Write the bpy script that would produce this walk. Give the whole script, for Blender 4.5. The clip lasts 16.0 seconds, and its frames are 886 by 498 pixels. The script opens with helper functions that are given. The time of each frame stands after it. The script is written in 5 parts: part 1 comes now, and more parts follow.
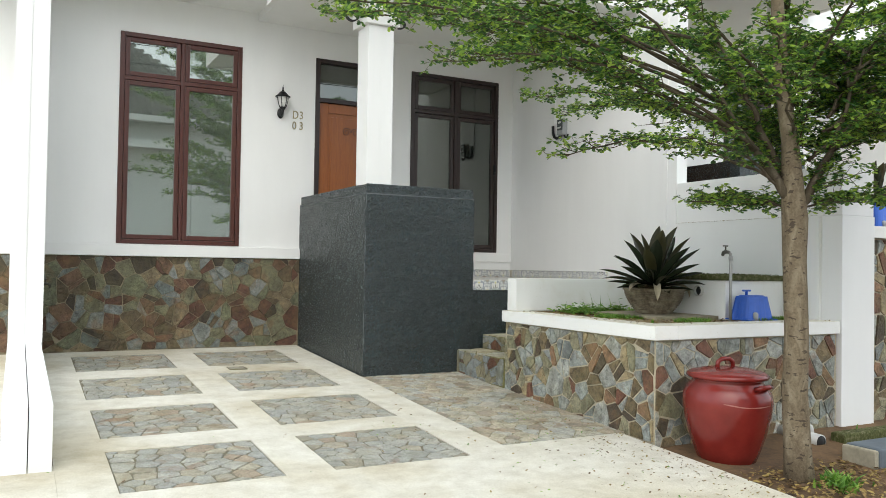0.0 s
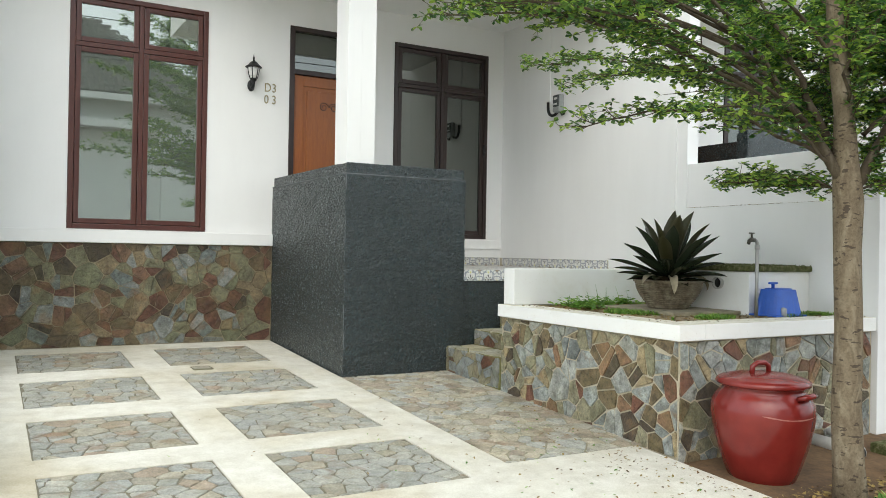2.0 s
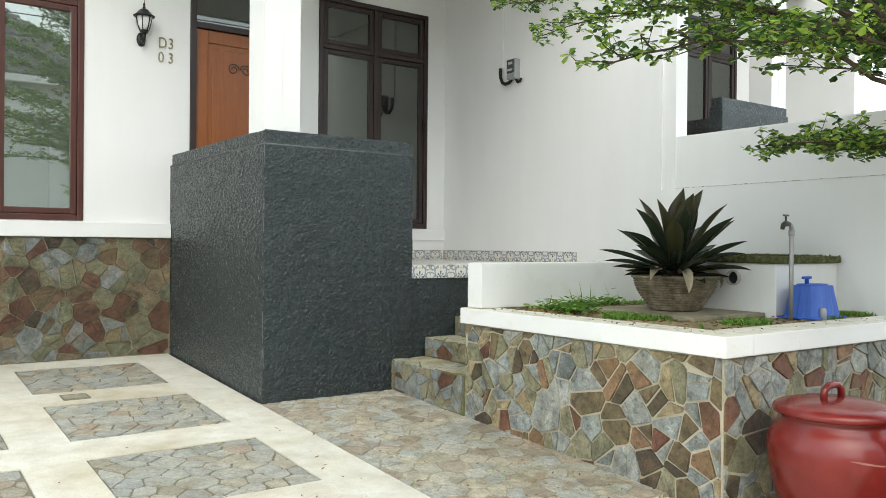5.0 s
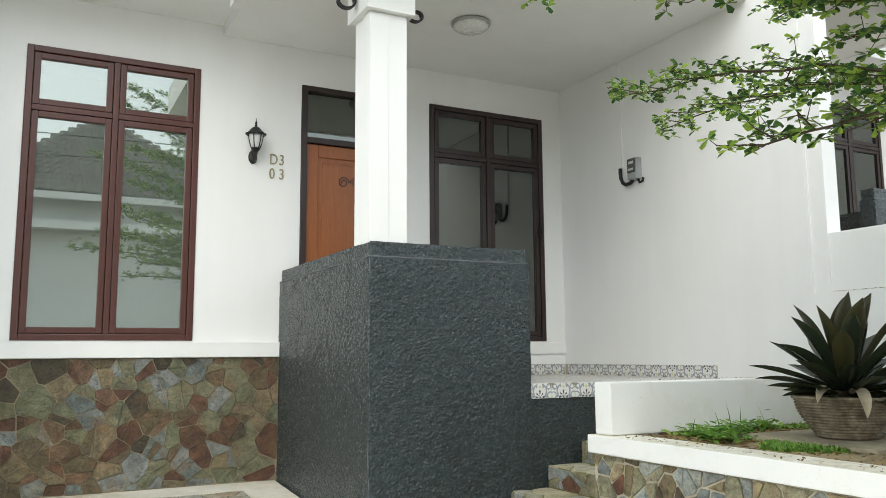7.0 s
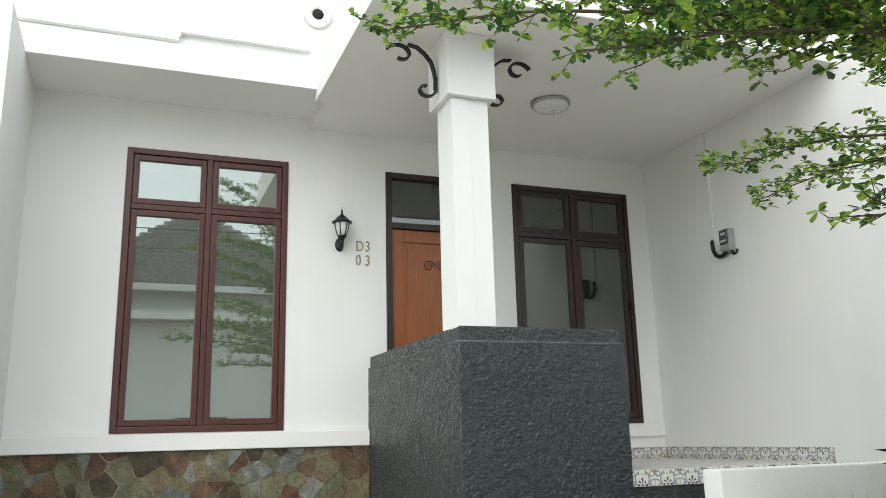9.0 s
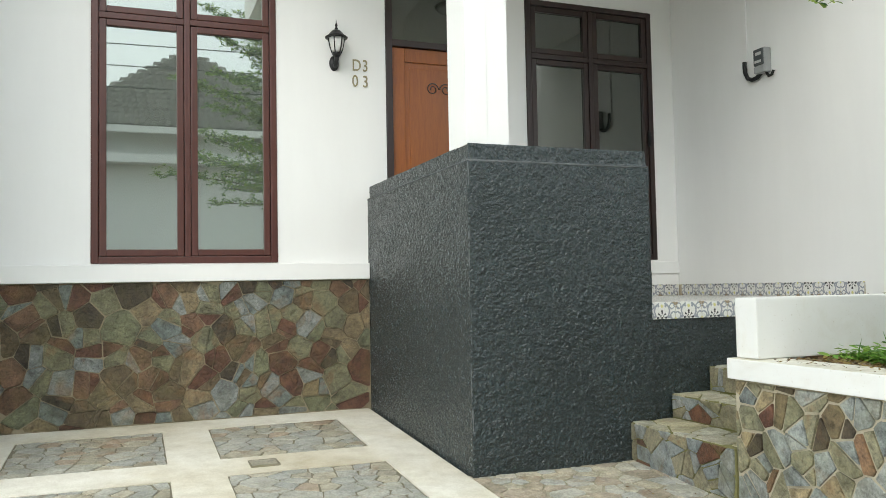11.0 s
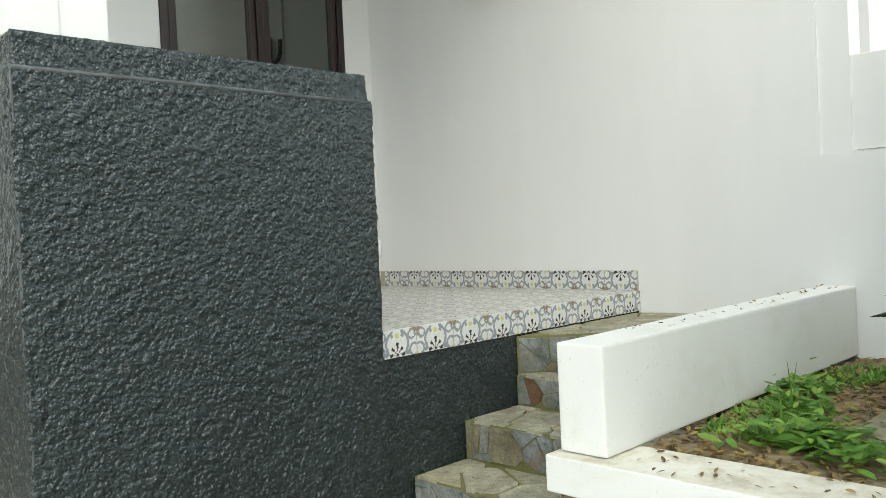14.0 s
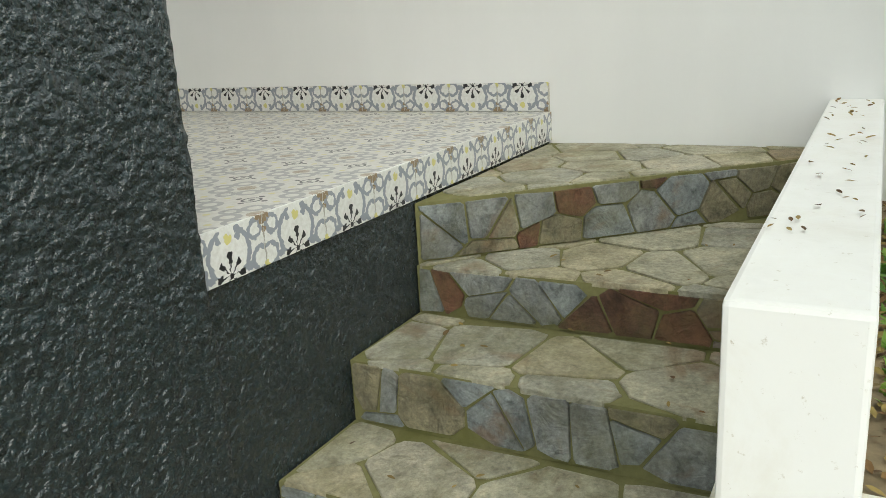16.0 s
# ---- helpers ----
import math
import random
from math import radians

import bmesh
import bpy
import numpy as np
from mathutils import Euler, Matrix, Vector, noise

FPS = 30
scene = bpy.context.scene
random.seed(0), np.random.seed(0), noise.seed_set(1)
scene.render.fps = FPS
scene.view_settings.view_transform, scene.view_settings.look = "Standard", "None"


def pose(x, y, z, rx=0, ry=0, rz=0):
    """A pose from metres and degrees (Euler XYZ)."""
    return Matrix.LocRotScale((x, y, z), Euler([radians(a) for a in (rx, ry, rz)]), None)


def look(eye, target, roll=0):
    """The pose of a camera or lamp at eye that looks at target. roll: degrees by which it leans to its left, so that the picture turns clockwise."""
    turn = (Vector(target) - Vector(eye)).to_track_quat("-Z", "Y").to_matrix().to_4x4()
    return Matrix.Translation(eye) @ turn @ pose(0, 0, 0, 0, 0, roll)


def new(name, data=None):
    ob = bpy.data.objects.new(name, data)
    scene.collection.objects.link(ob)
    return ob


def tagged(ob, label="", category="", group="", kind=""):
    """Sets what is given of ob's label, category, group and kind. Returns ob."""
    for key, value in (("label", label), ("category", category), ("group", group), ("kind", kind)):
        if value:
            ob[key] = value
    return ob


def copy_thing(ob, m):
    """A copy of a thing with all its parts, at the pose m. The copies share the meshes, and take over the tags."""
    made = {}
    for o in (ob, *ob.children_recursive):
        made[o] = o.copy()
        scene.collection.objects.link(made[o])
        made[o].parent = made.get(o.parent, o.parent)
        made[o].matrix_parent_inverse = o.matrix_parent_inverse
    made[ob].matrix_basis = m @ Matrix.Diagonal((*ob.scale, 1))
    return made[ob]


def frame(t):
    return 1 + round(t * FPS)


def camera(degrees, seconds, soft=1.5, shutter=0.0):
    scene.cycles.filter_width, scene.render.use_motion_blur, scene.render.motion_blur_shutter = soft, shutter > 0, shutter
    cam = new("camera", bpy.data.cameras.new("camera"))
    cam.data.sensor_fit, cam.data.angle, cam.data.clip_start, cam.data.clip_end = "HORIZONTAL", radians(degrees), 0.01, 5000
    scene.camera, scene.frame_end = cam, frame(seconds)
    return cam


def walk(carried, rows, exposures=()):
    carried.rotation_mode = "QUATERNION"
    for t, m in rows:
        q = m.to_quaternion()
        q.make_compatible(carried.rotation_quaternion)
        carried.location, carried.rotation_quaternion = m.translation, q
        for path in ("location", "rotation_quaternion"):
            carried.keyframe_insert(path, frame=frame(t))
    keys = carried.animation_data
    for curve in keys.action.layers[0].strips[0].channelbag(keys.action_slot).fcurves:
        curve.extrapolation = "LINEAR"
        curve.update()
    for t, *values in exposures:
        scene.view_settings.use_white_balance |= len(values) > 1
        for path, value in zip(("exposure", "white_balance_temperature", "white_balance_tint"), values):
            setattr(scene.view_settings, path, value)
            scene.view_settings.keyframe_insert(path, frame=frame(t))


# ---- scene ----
cam = camera(57.5, 16.0, soft=0.7)
PATH = [
    (0, (-0.312, 0.787, 1.081), (0.62, 2.556, 1.124), 0.9),
    (0.5, (-0.214, 0.929, 1.085), (0.717, 2.699, 1.12), 0.9),
    (1, (-0.18, 1.151, 1.093), (0.769, 2.912, 1.121), 1.4),
    (1.5, (-0.139, 1.339, 1.1), (0.841, 3.082, 1.115), 1.3),
    (2, (-0.043, 1.525, 1.109), (0.94, 3.266, 1.116), 1.0),
    (2.5, (0.082, 1.693, 1.109), (1.065, 3.435, 1.134), 0.8),
    (3, (0.105, 1.929, 1.101), (1.174, 3.619, 1.128), 0.8),
    (3.2, (0.134, 2.042, 1.096), (1.272, 3.686, 1.126), 0.8),
    (5.5, (0.589, 3.062, 1.087), (1.753, 4.689, 1.079), 0.5),
    (6, (0.716, 3.21, 1.103), (1.755, 4.917, 1.183), 0.3),
    (6.5, (0.75, 3.25, 1.133), (1.71, 4.997, 1.292), 0.3),
    (7, (0.747, 3.27, 1.143), (1.65, 5.035, 1.404), -0.4),
    (7.5, (0.757, 3.288, 1.163), (1.595, 5.069, 1.52), -1.0),
    (8, (0.736, 3.288, 1.2), (1.515, 5.069, 1.669), -1.4),
    (10.5, (0.782, 3.681, 1.11), (1.45, 5.548, 1.369), -1.1),
    (11, (0.899, 3.877, 1.064), (1.617, 5.742, 1.158), -1.1),
    (11.5, (1.065, 4.175, 1.045), (1.816, 6.029, 1.021), -0.4),
    (12, (1.214, 4.524, 1.076), (2.132, 6.301, 1.021), 0.4),
    (12.5, (1.384, 4.817, 1.141), (2.493, 6.48, 1.089), -0.8),
    (13, (1.618, 5.153, 1.211), (2.775, 6.783, 1.161), -1.8),
    (13.5, (1.796, 5.52, 1.264), (3.078, 7.056, 1.235), -1.9),
    (14, (1.962, 5.806, 1.296), (3.376, 7.22, 1.255), -2.8),
    (14.5, (2.204, 6.136, 1.339), (3.644, 7.523, 1.286), -3.3),
    (15, (2.396, 6.472, 1.324), (3.931, 7.749, 1.209), -2.7),
    (15.5, (2.63, 6.76, 1.288), (4.279, 7.831, 0.922), -3.1),
    (16, (2.875, 7.021, 1.285), (4.563, 7.944, 0.739), -3.4),
]
walk(cam, [(t, look(eye, target, roll)) for t, eye, target, roll in PATH],
     [(0, 0.32, 6150, 7), (2, 0.44, 6150, 6), (5.5, 0.54, 6150, 5), (6.5, 0.54, 6150, 5), (8, 0.33, 6150, 7), (10.5, 0.52, 6150, 5), (11.5, 0.6, 6200, 4), (13, 0.63, 6150, 3), (15, 0.56, 6300, 3), (16, 0.54, 6380, 3)])

# ---- world and light ----
world = bpy.data.worlds.new("overcast_sky")
scene.world = world
world.use_nodes = True
wn = world.node_tree.nodes
sky = wn.new("ShaderNodeTexSky")
sky.sky_type = "NISHITA"
sky.sun_disc = False
sky.sun_elevation, sky.sun_rotation = radians(44), radians(217)
sky.air_density, sky.dust_density, sky.ozone_density = 1.0, 6.0, 0.6
mixer = wn.new("ShaderNodeMix")
mixer.data_type = "RGBA"
mixer.inputs[0].default_value = 0.72
mixer.inputs[7].default_value = (9.3, 9.6, 9.7, 1)
world.node_tree.links.new(sky.outputs[0], mixer.inputs[6])
world.node_tree.links.new(mixer.outputs[2], wn["Background"].inputs[0])
wn["Background"].inputs[1].default_value = 0.158

sun_data = bpy.data.lights.new("sun", "SUN")
sun_data.energy, sun_data.angle, sun_data.color = 0.8, radians(70), (1.0, 0.97, 0.92)
sun = new("sun", sun_data)
sun.matrix_world = look((-8.5, -8, 17), (2, 6, 0))


# ---- helpers for materials ----
class Val:
    """A float socket with arithmetic, to write patterns as formulas."""

    def __init__(self, tree, socket):
        self.tree, self.socket = tree, socket

    def op(self, kind, *others, clamp=False):
        n = self.tree.nodes.new("ShaderNodeMath")
        n.operation, n.use_clamp = kind, clamp
        for i, o in enumerate((self, *others)):
            if isinstance(o, Val):
                self.tree.links.new(o.socket, n.inputs[i])
            else:
                n.inputs[i].default_value = o
        return Val(self.tree, n.outputs[0])

    def __add__(self, o): return self.op("ADD", o)
    def __sub__(self, o): return self.op("SUBTRACT", o)
    def __mul__(self, o): return self.op("MULTIPLY", o)
    def __truediv__(self, o): return self.op("DIVIDE", o)
    def abs(self): return self.op("ABSOLUTE")
    def less(self, o): return self.op("LESS_THAN", o)
    def more(self, o): return self.op("GREATER_THAN", o)
    def both(self, o): return self.op("MULTIPLY", o)
    def either(self, o): return self.op("MAXIMUM", o)


class Mat:
    def __init__(self, name, rough=0.6, metal=0.0, spec=0.5):
        self.m = bpy.data.materials.new(name)
        self.m.use_nodes = True
        self.t = self.m.node_tree
        self.b = self.t.nodes["Principled BSDF"]
        self.b.inputs["Roughness"].default_value = rough
        self.b.inputs["Metallic"].default_value = metal
        self.b.inputs["Specular IOR Level"].default_value = spec
        self.pos = self.t.nodes.new("ShaderNodeTexCoord").outputs["Object"]

    def link(self, a, b):
        self.t.links.new(a, b)

    def noise(self, scale, detail=4, rough=0.6, dist=0.0, vec=None):
        n = self.t.nodes.new("ShaderNodeTexNoise")
        n.inputs["Scale"].default_value, n.inputs["Detail"].default_value = scale, detail
        n.inputs["Roughness"].default_value, n.inputs["Distortion"].default_value = rough, dist
        self.link(vec or self.pos, n.inputs["Vector"])
        return n.outputs["Fac"]

    def voronoi(self, scale, feature="F1"):
        n = self.t.nodes.new("ShaderNodeTexVoronoi")
        n.feature = feature
        n.inputs["Scale"].default_value = scale
        self.link(self.pos, n.inputs["Vector"])
        return n.outputs["Distance"]

    def stretched(self, sx, sy, sz):
        n = self.t.nodes.new("ShaderNodeMapping")
        n.inputs["Scale"].default_value = (sx, sy, sz)
        self.link(self.pos, n.inputs["Vector"])
        return n.outputs[0]

    def rand(self):
        return self.t.nodes.new("ShaderNodeObjectInfo").outputs["Random"]

    def island(self):
        return self.t.nodes.new("ShaderNodeNewGeometry").outputs["Random Per Island"]

    def ramp(self, fac, stops, hard=False):
        n = self.t.nodes.new("ShaderNodeValToRGB")
        n.color_ramp.interpolation = "CONSTANT" if hard else "LINEAR"
        while len(n.color_ramp.elements) < len(stops):
            n.color_ramp.elements.new(0.5)
        for e, (p, c) in zip(n.color_ramp.elements, stops):
            e.position = p
            e.color = (*c, 1) if len(c) == 3 else c
        self.link(fac, n.inputs[0])
        return n.outputs[0]

    def mix(self, fac, a, b, kind="MIX"):
        n = self.t.nodes.new("ShaderNodeMix")
        n.data_type, n.blend_type = "RGBA", kind
        for slot, v in ((0, fac), (6, a), (7, b)):
            if isinstance(v, Val):
                v = v.socket
            if isinstance(v, bpy.types.NodeSocket):
                self.link(v, n.inputs[slot])
            elif slot:
                n.inputs[slot].default_value = (*v, 1)
            else:
                n.inputs[slot].default_value = v
        return n.outputs[2]

    def color(self, c):
        if isinstance(c, bpy.types.NodeSocket):
            self.link(c, self.b.inputs["Base Color"])
        else:
            self.b.inputs["Base Color"].default_value = (*c, 1)
        return self

    def rough(self, fac, lo, hi):
        n = self.t.nodes.new("ShaderNodeMapRange")
        n.inputs[3].default_value, n.inputs[4].default_value = lo, hi
        self.link(fac, n.inputs[0])
        self.link(n.outputs[0], self.b.inputs["Roughness"])
        return self

    def bump(self, height, strength=0.3, dist=0.01):
        n = self.t.nodes.new("ShaderNodeBump")
        n.inputs["Strength"].default_value, n.inputs["Distance"].default_value = strength, dist
        self.link(height, n.inputs["Height"])
        before = self.b.inputs["Normal"].links
        if before:
            self.link(before[0].from_socket, n.inputs["Normal"])
        self.link(n.outputs[0], self.b.inputs["Normal"])
        return self


def plain(name, color, rough=0.5, metal=0.0, grain=40.0, vary=0.12, bump=0.1, spec=0.5):
    """One base colour with two scales of variation and a fine relief."""
    k = Mat(name, rough, metal, spec)
    dark = tuple(c * (1 - vary * 2) for c in color)
    light = tuple(min(1, c * (1 + vary)) for c in color)
    big, fine = k.noise(grain / 12, 3), k.noise(grain, 5)
    k.color(k.mix(0.35, k.ramp(big, [(0.3, dark), (0.7, light)]), k.ramp(fine, [(0.3, dark), (0.7, light)])))
    k.rough(fine, max(0.02, rough - 0.08), min(1, rough + 0.1))
    k.bump(fine, bump, 0.002)
    return k.m


# ---- materials ----
def white_paint():
    k = Mat("white_wall_paint", 0.7, spec=0.25)
    streak = k.noise(1.0, 5, 0.6, 0.3, k.stretched(3.0, 3.0, 0.45))
    blot = k.noise(0.7, 4)
    c = k.mix(0.5, k.ramp(streak, [(0.25, (0.76, 0.76, 0.74)), (0.6, (0.82, 0.82, 0.8))]), k.ramp(blot, [(0.3, (0.77, 0.77, 0.76)), (0.7, (0.83, 0.83, 0.82))]))
    k.color(c)
    k.bump(k.noise(9, 3), 0.10, 0.006).bump(k.noise(160, 3), 0.12, 0.001)
    return k.m


def planter_paint(name="weathered_white_paint", dirt=0.8):
    k = Mat(name, 0.65, spec=0.25)
    stain = k.noise(3.0, 7, 0.7, 0.6)
    speck = k.noise(70, 4, 0.7)
    up = k.t.nodes.new("ShaderNodeSeparateXYZ")
    k.link(k.t.nodes.new("ShaderNodeNewGeometry").outputs["Normal"], up.inputs[0])
    c = k.mix(0.75, k.ramp(stain, [(0.32, (0.62, 0.56, 0.42)), (0.47, (0.80, 0.79, 0.73)), (0.6, (0.83, 0.83, 0.80))]), k.ramp(speck, [(0.25, (0.45, 0.40, 0.30)), (0.36, (0.82, 0.82, 0.80))]))
    grime = k.ramp(k.noise(9, 7, 0.72, 0.4), [(0.3, (0.40, 0.33, 0.20)), (0.5, (0.68, 0.63, 0.50)), (0.68, (0.80, 0.78, 0.70))])
    k.color(k.mix(Val(k.t, up.outputs[2]).more(0.8) * dirt, c, grime))
    k.bump(k.noise(14, 4), 0.12, 0.005).bump(speck, 0.15, 0.001)
    return k.m


def black_plaster():
    k = Mat("charcoal_textured_plaster", 0.3, spec=0.72)
    n = k.noise(45, 5, 0.65)
    dust = k.noise(2.2, 6, 0.65)
    c = k.mix(0.5, k.ramp(n, [(0.3, (0.0062, 0.0125, 0.0138)), (0.75, (0.0175, 0.031, 0.033))]), k.ramp(dust, [(0.35, (0.008, 0.016, 0.0175)), (0.75, (0.0235, 0.039, 0.041))]))
    fleck = Val(k.t, k.noise(130, 2)).more(0.76)
    k.color(k.mix(fleck * 0.5, c, (0.16, 0.16, 0.155)))
    k.rough(n, 0.17, 0.34)
    grit = k.ramp(k.voronoi(75), [(0.0, (1, 1, 1)), (0.75, (0, 0, 0))])
    blobs = k.ramp(k.noise(62, 2, 0.5), [(0.38, (0, 0, 0)), (0.62, (1, 1, 1))])
    trowel = k.ramp(k.noise(20, 2, 0.5, 0.3), [(0.42, (0, 0, 0)), (0.6, (1, 1, 1))])
    k.bump(trowel, 0.4, 0.012).bump(blobs, 0.6, 0.008).bump(grit, 0.6, 0.005)
    k.b.inputs["Sheen Weight"].default_value, k.b.inputs["Sheen Roughness"].default_value = 0.07, 0.4
    return k.m


STONES = [(0.0, (0.351, 0.385, 0.386)), (0.17, (0.339, 0.322, 0.224)), (0.30, (0.199, 0.155, 0.095)), (0.40, (0.386, 0.316, 0.196)),
          (0.49, (0.193, 0.094, 0.065)), (0.56, (0.421, 0.443, 0.431)), (0.70, (0.099, 0.078, 0.058)), (0.77, (0.298, 0.184, 0.112)), (0.84, (0.275, 0.270, 0.185)), (0.93, (0.257, 0.287, 0.291))]
SLATES = [(0.0, (0.429, 0.431, 0.395)), (0.24, (0.464, 0.431, 0.348)), (0.42, (0.394, 0.403, 0.380)), (0.64, (0.418, 0.347, 0.270)),
          (0.70, (0.452, 0.448, 0.400)), (0.9, (0.383, 0.358, 0.291))]
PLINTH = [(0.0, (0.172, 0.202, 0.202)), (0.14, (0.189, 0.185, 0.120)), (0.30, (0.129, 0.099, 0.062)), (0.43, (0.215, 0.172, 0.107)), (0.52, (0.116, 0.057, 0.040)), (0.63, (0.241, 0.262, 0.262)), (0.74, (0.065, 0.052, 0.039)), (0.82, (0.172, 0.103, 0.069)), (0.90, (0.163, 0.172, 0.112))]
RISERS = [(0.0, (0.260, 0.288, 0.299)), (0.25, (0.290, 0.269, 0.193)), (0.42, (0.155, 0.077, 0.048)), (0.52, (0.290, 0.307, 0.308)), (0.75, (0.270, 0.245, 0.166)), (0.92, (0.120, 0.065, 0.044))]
PATHS = [(0.0, (0.529, 0.506, 0.431)), (0.25, (0.460, 0.397, 0.316)), (0.38, (0.494, 0.500, 0.471)), (0.6, (0.552, 0.506, 0.402)), (0.8, (0.391, 0.339, 0.270)), (0.88, (0.517, 0.512, 0.460))]
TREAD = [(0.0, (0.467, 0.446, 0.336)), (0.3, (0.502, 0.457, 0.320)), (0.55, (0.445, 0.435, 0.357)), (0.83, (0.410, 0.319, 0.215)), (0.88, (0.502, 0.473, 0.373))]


def stone(name, stops, moss=0.0, wet=0.5, depth=0.75):
    k = Mat(name, 0.6, spec=0.35)
    base = k.ramp(k.rand(), stops, hard=True)
    veins = k.noise(8, 7, 0.7, 0.35)
    fine = k.noise(90, 5, 0.7)
    c = k.mix(depth, base, k.ramp(veins, [(0.3, (0.28, 0.27, 0.25)), (0.5, (0.85, 0.84, 0.82)), (0.68, (1.35, 1.32, 1.24))]), "MULTIPLY")
    c = k.mix(0.6, c, k.ramp(fine, [(0.3, (0.45, 0.45, 0.44)), (0.7, (1.35, 1.34, 1.3))]), "MULTIPLY")
    crust = k.noise(24, 6, 0.72, 0.5)
    c = k.mix(depth - 0.05, c, k.ramp(crust, [(0.32, (0.32, 0.31, 0.29)), (0.47, (0.95, 0.95, 0.94)), (0.66, (1.3, 1.28, 1.22))]), "MULTIPLY")
    rust = k.noise(4.0, 5, 0.65, 0.8)
    c = k.mix(k.ramp(rust, [(0.56, (0, 0, 0)), (0.68, (0.55, 0.55, 0.55))]), c, (0.22, 0.125, 0.06))
    if moss:
        c = k.mix(k.ramp(k.noise(5, 6, 0.7), [(0.45, (0, 0, 0)), (0.65, (moss, moss, moss))]), c, (0.15, 0.14, 0.05))
    k.color(c)
    k.rough(veins, wet - 0.1, wet + 0.25)
    k.bump(k.noise(14, 7, 0.7, 0.8), 1.0, 0.022).bump(fine, 0.5, 0.003)
    return k.m


def mortar(name, color, moss=0.3):
    k = Mat(name, 0.9, spec=0.2)
    n, big = k.noise(60, 6, 0.7), k.noise(3, 5)
    c = k.mix(0.5, k.ramp(n, [(0.3, tuple(c * 0.6 for c in color)), (0.7, color)]), k.ramp(big, [(0.35, tuple(c * 0.75 for c in color)), (0.65, color)]))
    c = k.mix(k.ramp(k.noise(4, 6, 0.7), [(0.5, (0, 0, 0)), (0.66, (moss, moss, moss))]), c, (0.13, 0.13, 0.04))
    k.color(c)
    k.bump(n, 0.5, 0.004)
    return k.m


def concrete():
    k = Mat("pale_stained_concrete", 0.85, spec=0.25)
    n, big, mid = k.noise(110, 6, 0.7), k.noise(0.9, 6, 0.62, 0.4), k.noise(6, 6, 0.65)
    c = k.ramp(big, [(0.3, (0.50, 0.45, 0.34)), (0.43, (0.60, 0.565, 0.47)), (0.55, (0.66, 0.64, 0.57)), (0.7, (0.70, 0.685, 0.625))])
    c = k.mix(0.6, c, k.ramp(mid, [(0.3, (0.72, 0.69, 0.62)), (0.6, (1.05, 1.05, 1.03))]), "MULTIPLY")
    c = k.mix(0.5, c, k.ramp(n, [(0.3, (0.7, 0.68, 0.62)), (0.6, (1.05, 1.05, 1.05))]), "MULTIPLY")
    k.color(c)
    k.bump(n, 0.35, 0.003).bump(mid, 0.3, 0.01)
    return k.m


def wood(name, dark, light, rough=0.35, along=(14, 14, 1.2)):
    k = Mat(name, rough, spec=0.5)
    g = k.noise(1.6, 7, 0.65, 0.8, k.stretched(*along))
    f = k.noise(6, 5, 0.7, 0.2, k.stretched(along[0] * 3, along[1] * 3, along[2] * 2))
    c = k.mix(0.5, k.ramp(g, [(0.3, dark), (0.7, light)]), k.ramp(f, [(0.3, dark), (0.7, light)]))
    k.color(c)
    k.rough(g, rough - 0.08, rough + 0.12)
    k.bump(f, 0.12, 0.001)
    return k.m


def film_glass(name, mirror, tint, haze):
    """Tinted glass: part mirror, part grey-green pane, with a thin veil of dust."""
    m = bpy.data.materials.new(name)
    m.use_nodes = True
    t = m.node_tree
    t.nodes.clear()
    out, mx = t.nodes.new("ShaderNodeOutputMaterial"), t.nodes.new("ShaderNodeMixShader")
    gl, tr = t.nodes.new("ShaderNodeBsdfGlossy"), t.nodes.new("ShaderNodeBsdfTransparent")
    gl.inputs["Roughness"].default_value = 0.012
    gl.inputs["Color"].default_value = (0.83, 0.865, 0.82, 1)
    tr.inputs["Color"].default_value = tint
    mx.inputs[0].default_value = mirror
    t.links.new(tr.outputs[0], mx.inputs[1])
    t.links.new(gl.outputs[0], mx.inputs[2])
    veil, dust = t.nodes.new("ShaderNodeMixShader"), t.nodes.new("ShaderNodeBsdfDiffuse")
    dust.inputs["Color"].default_value = (0.42, 0.47, 0.40, 1)
    veil.inputs[0].default_value = haze
    t.links.new(mx.outputs[0], veil.inputs[1])
    t.links.new(dust.outputs[0], veil.inputs[2])
    t.links.new(veil.outputs[0], out.inputs[0])
    return m


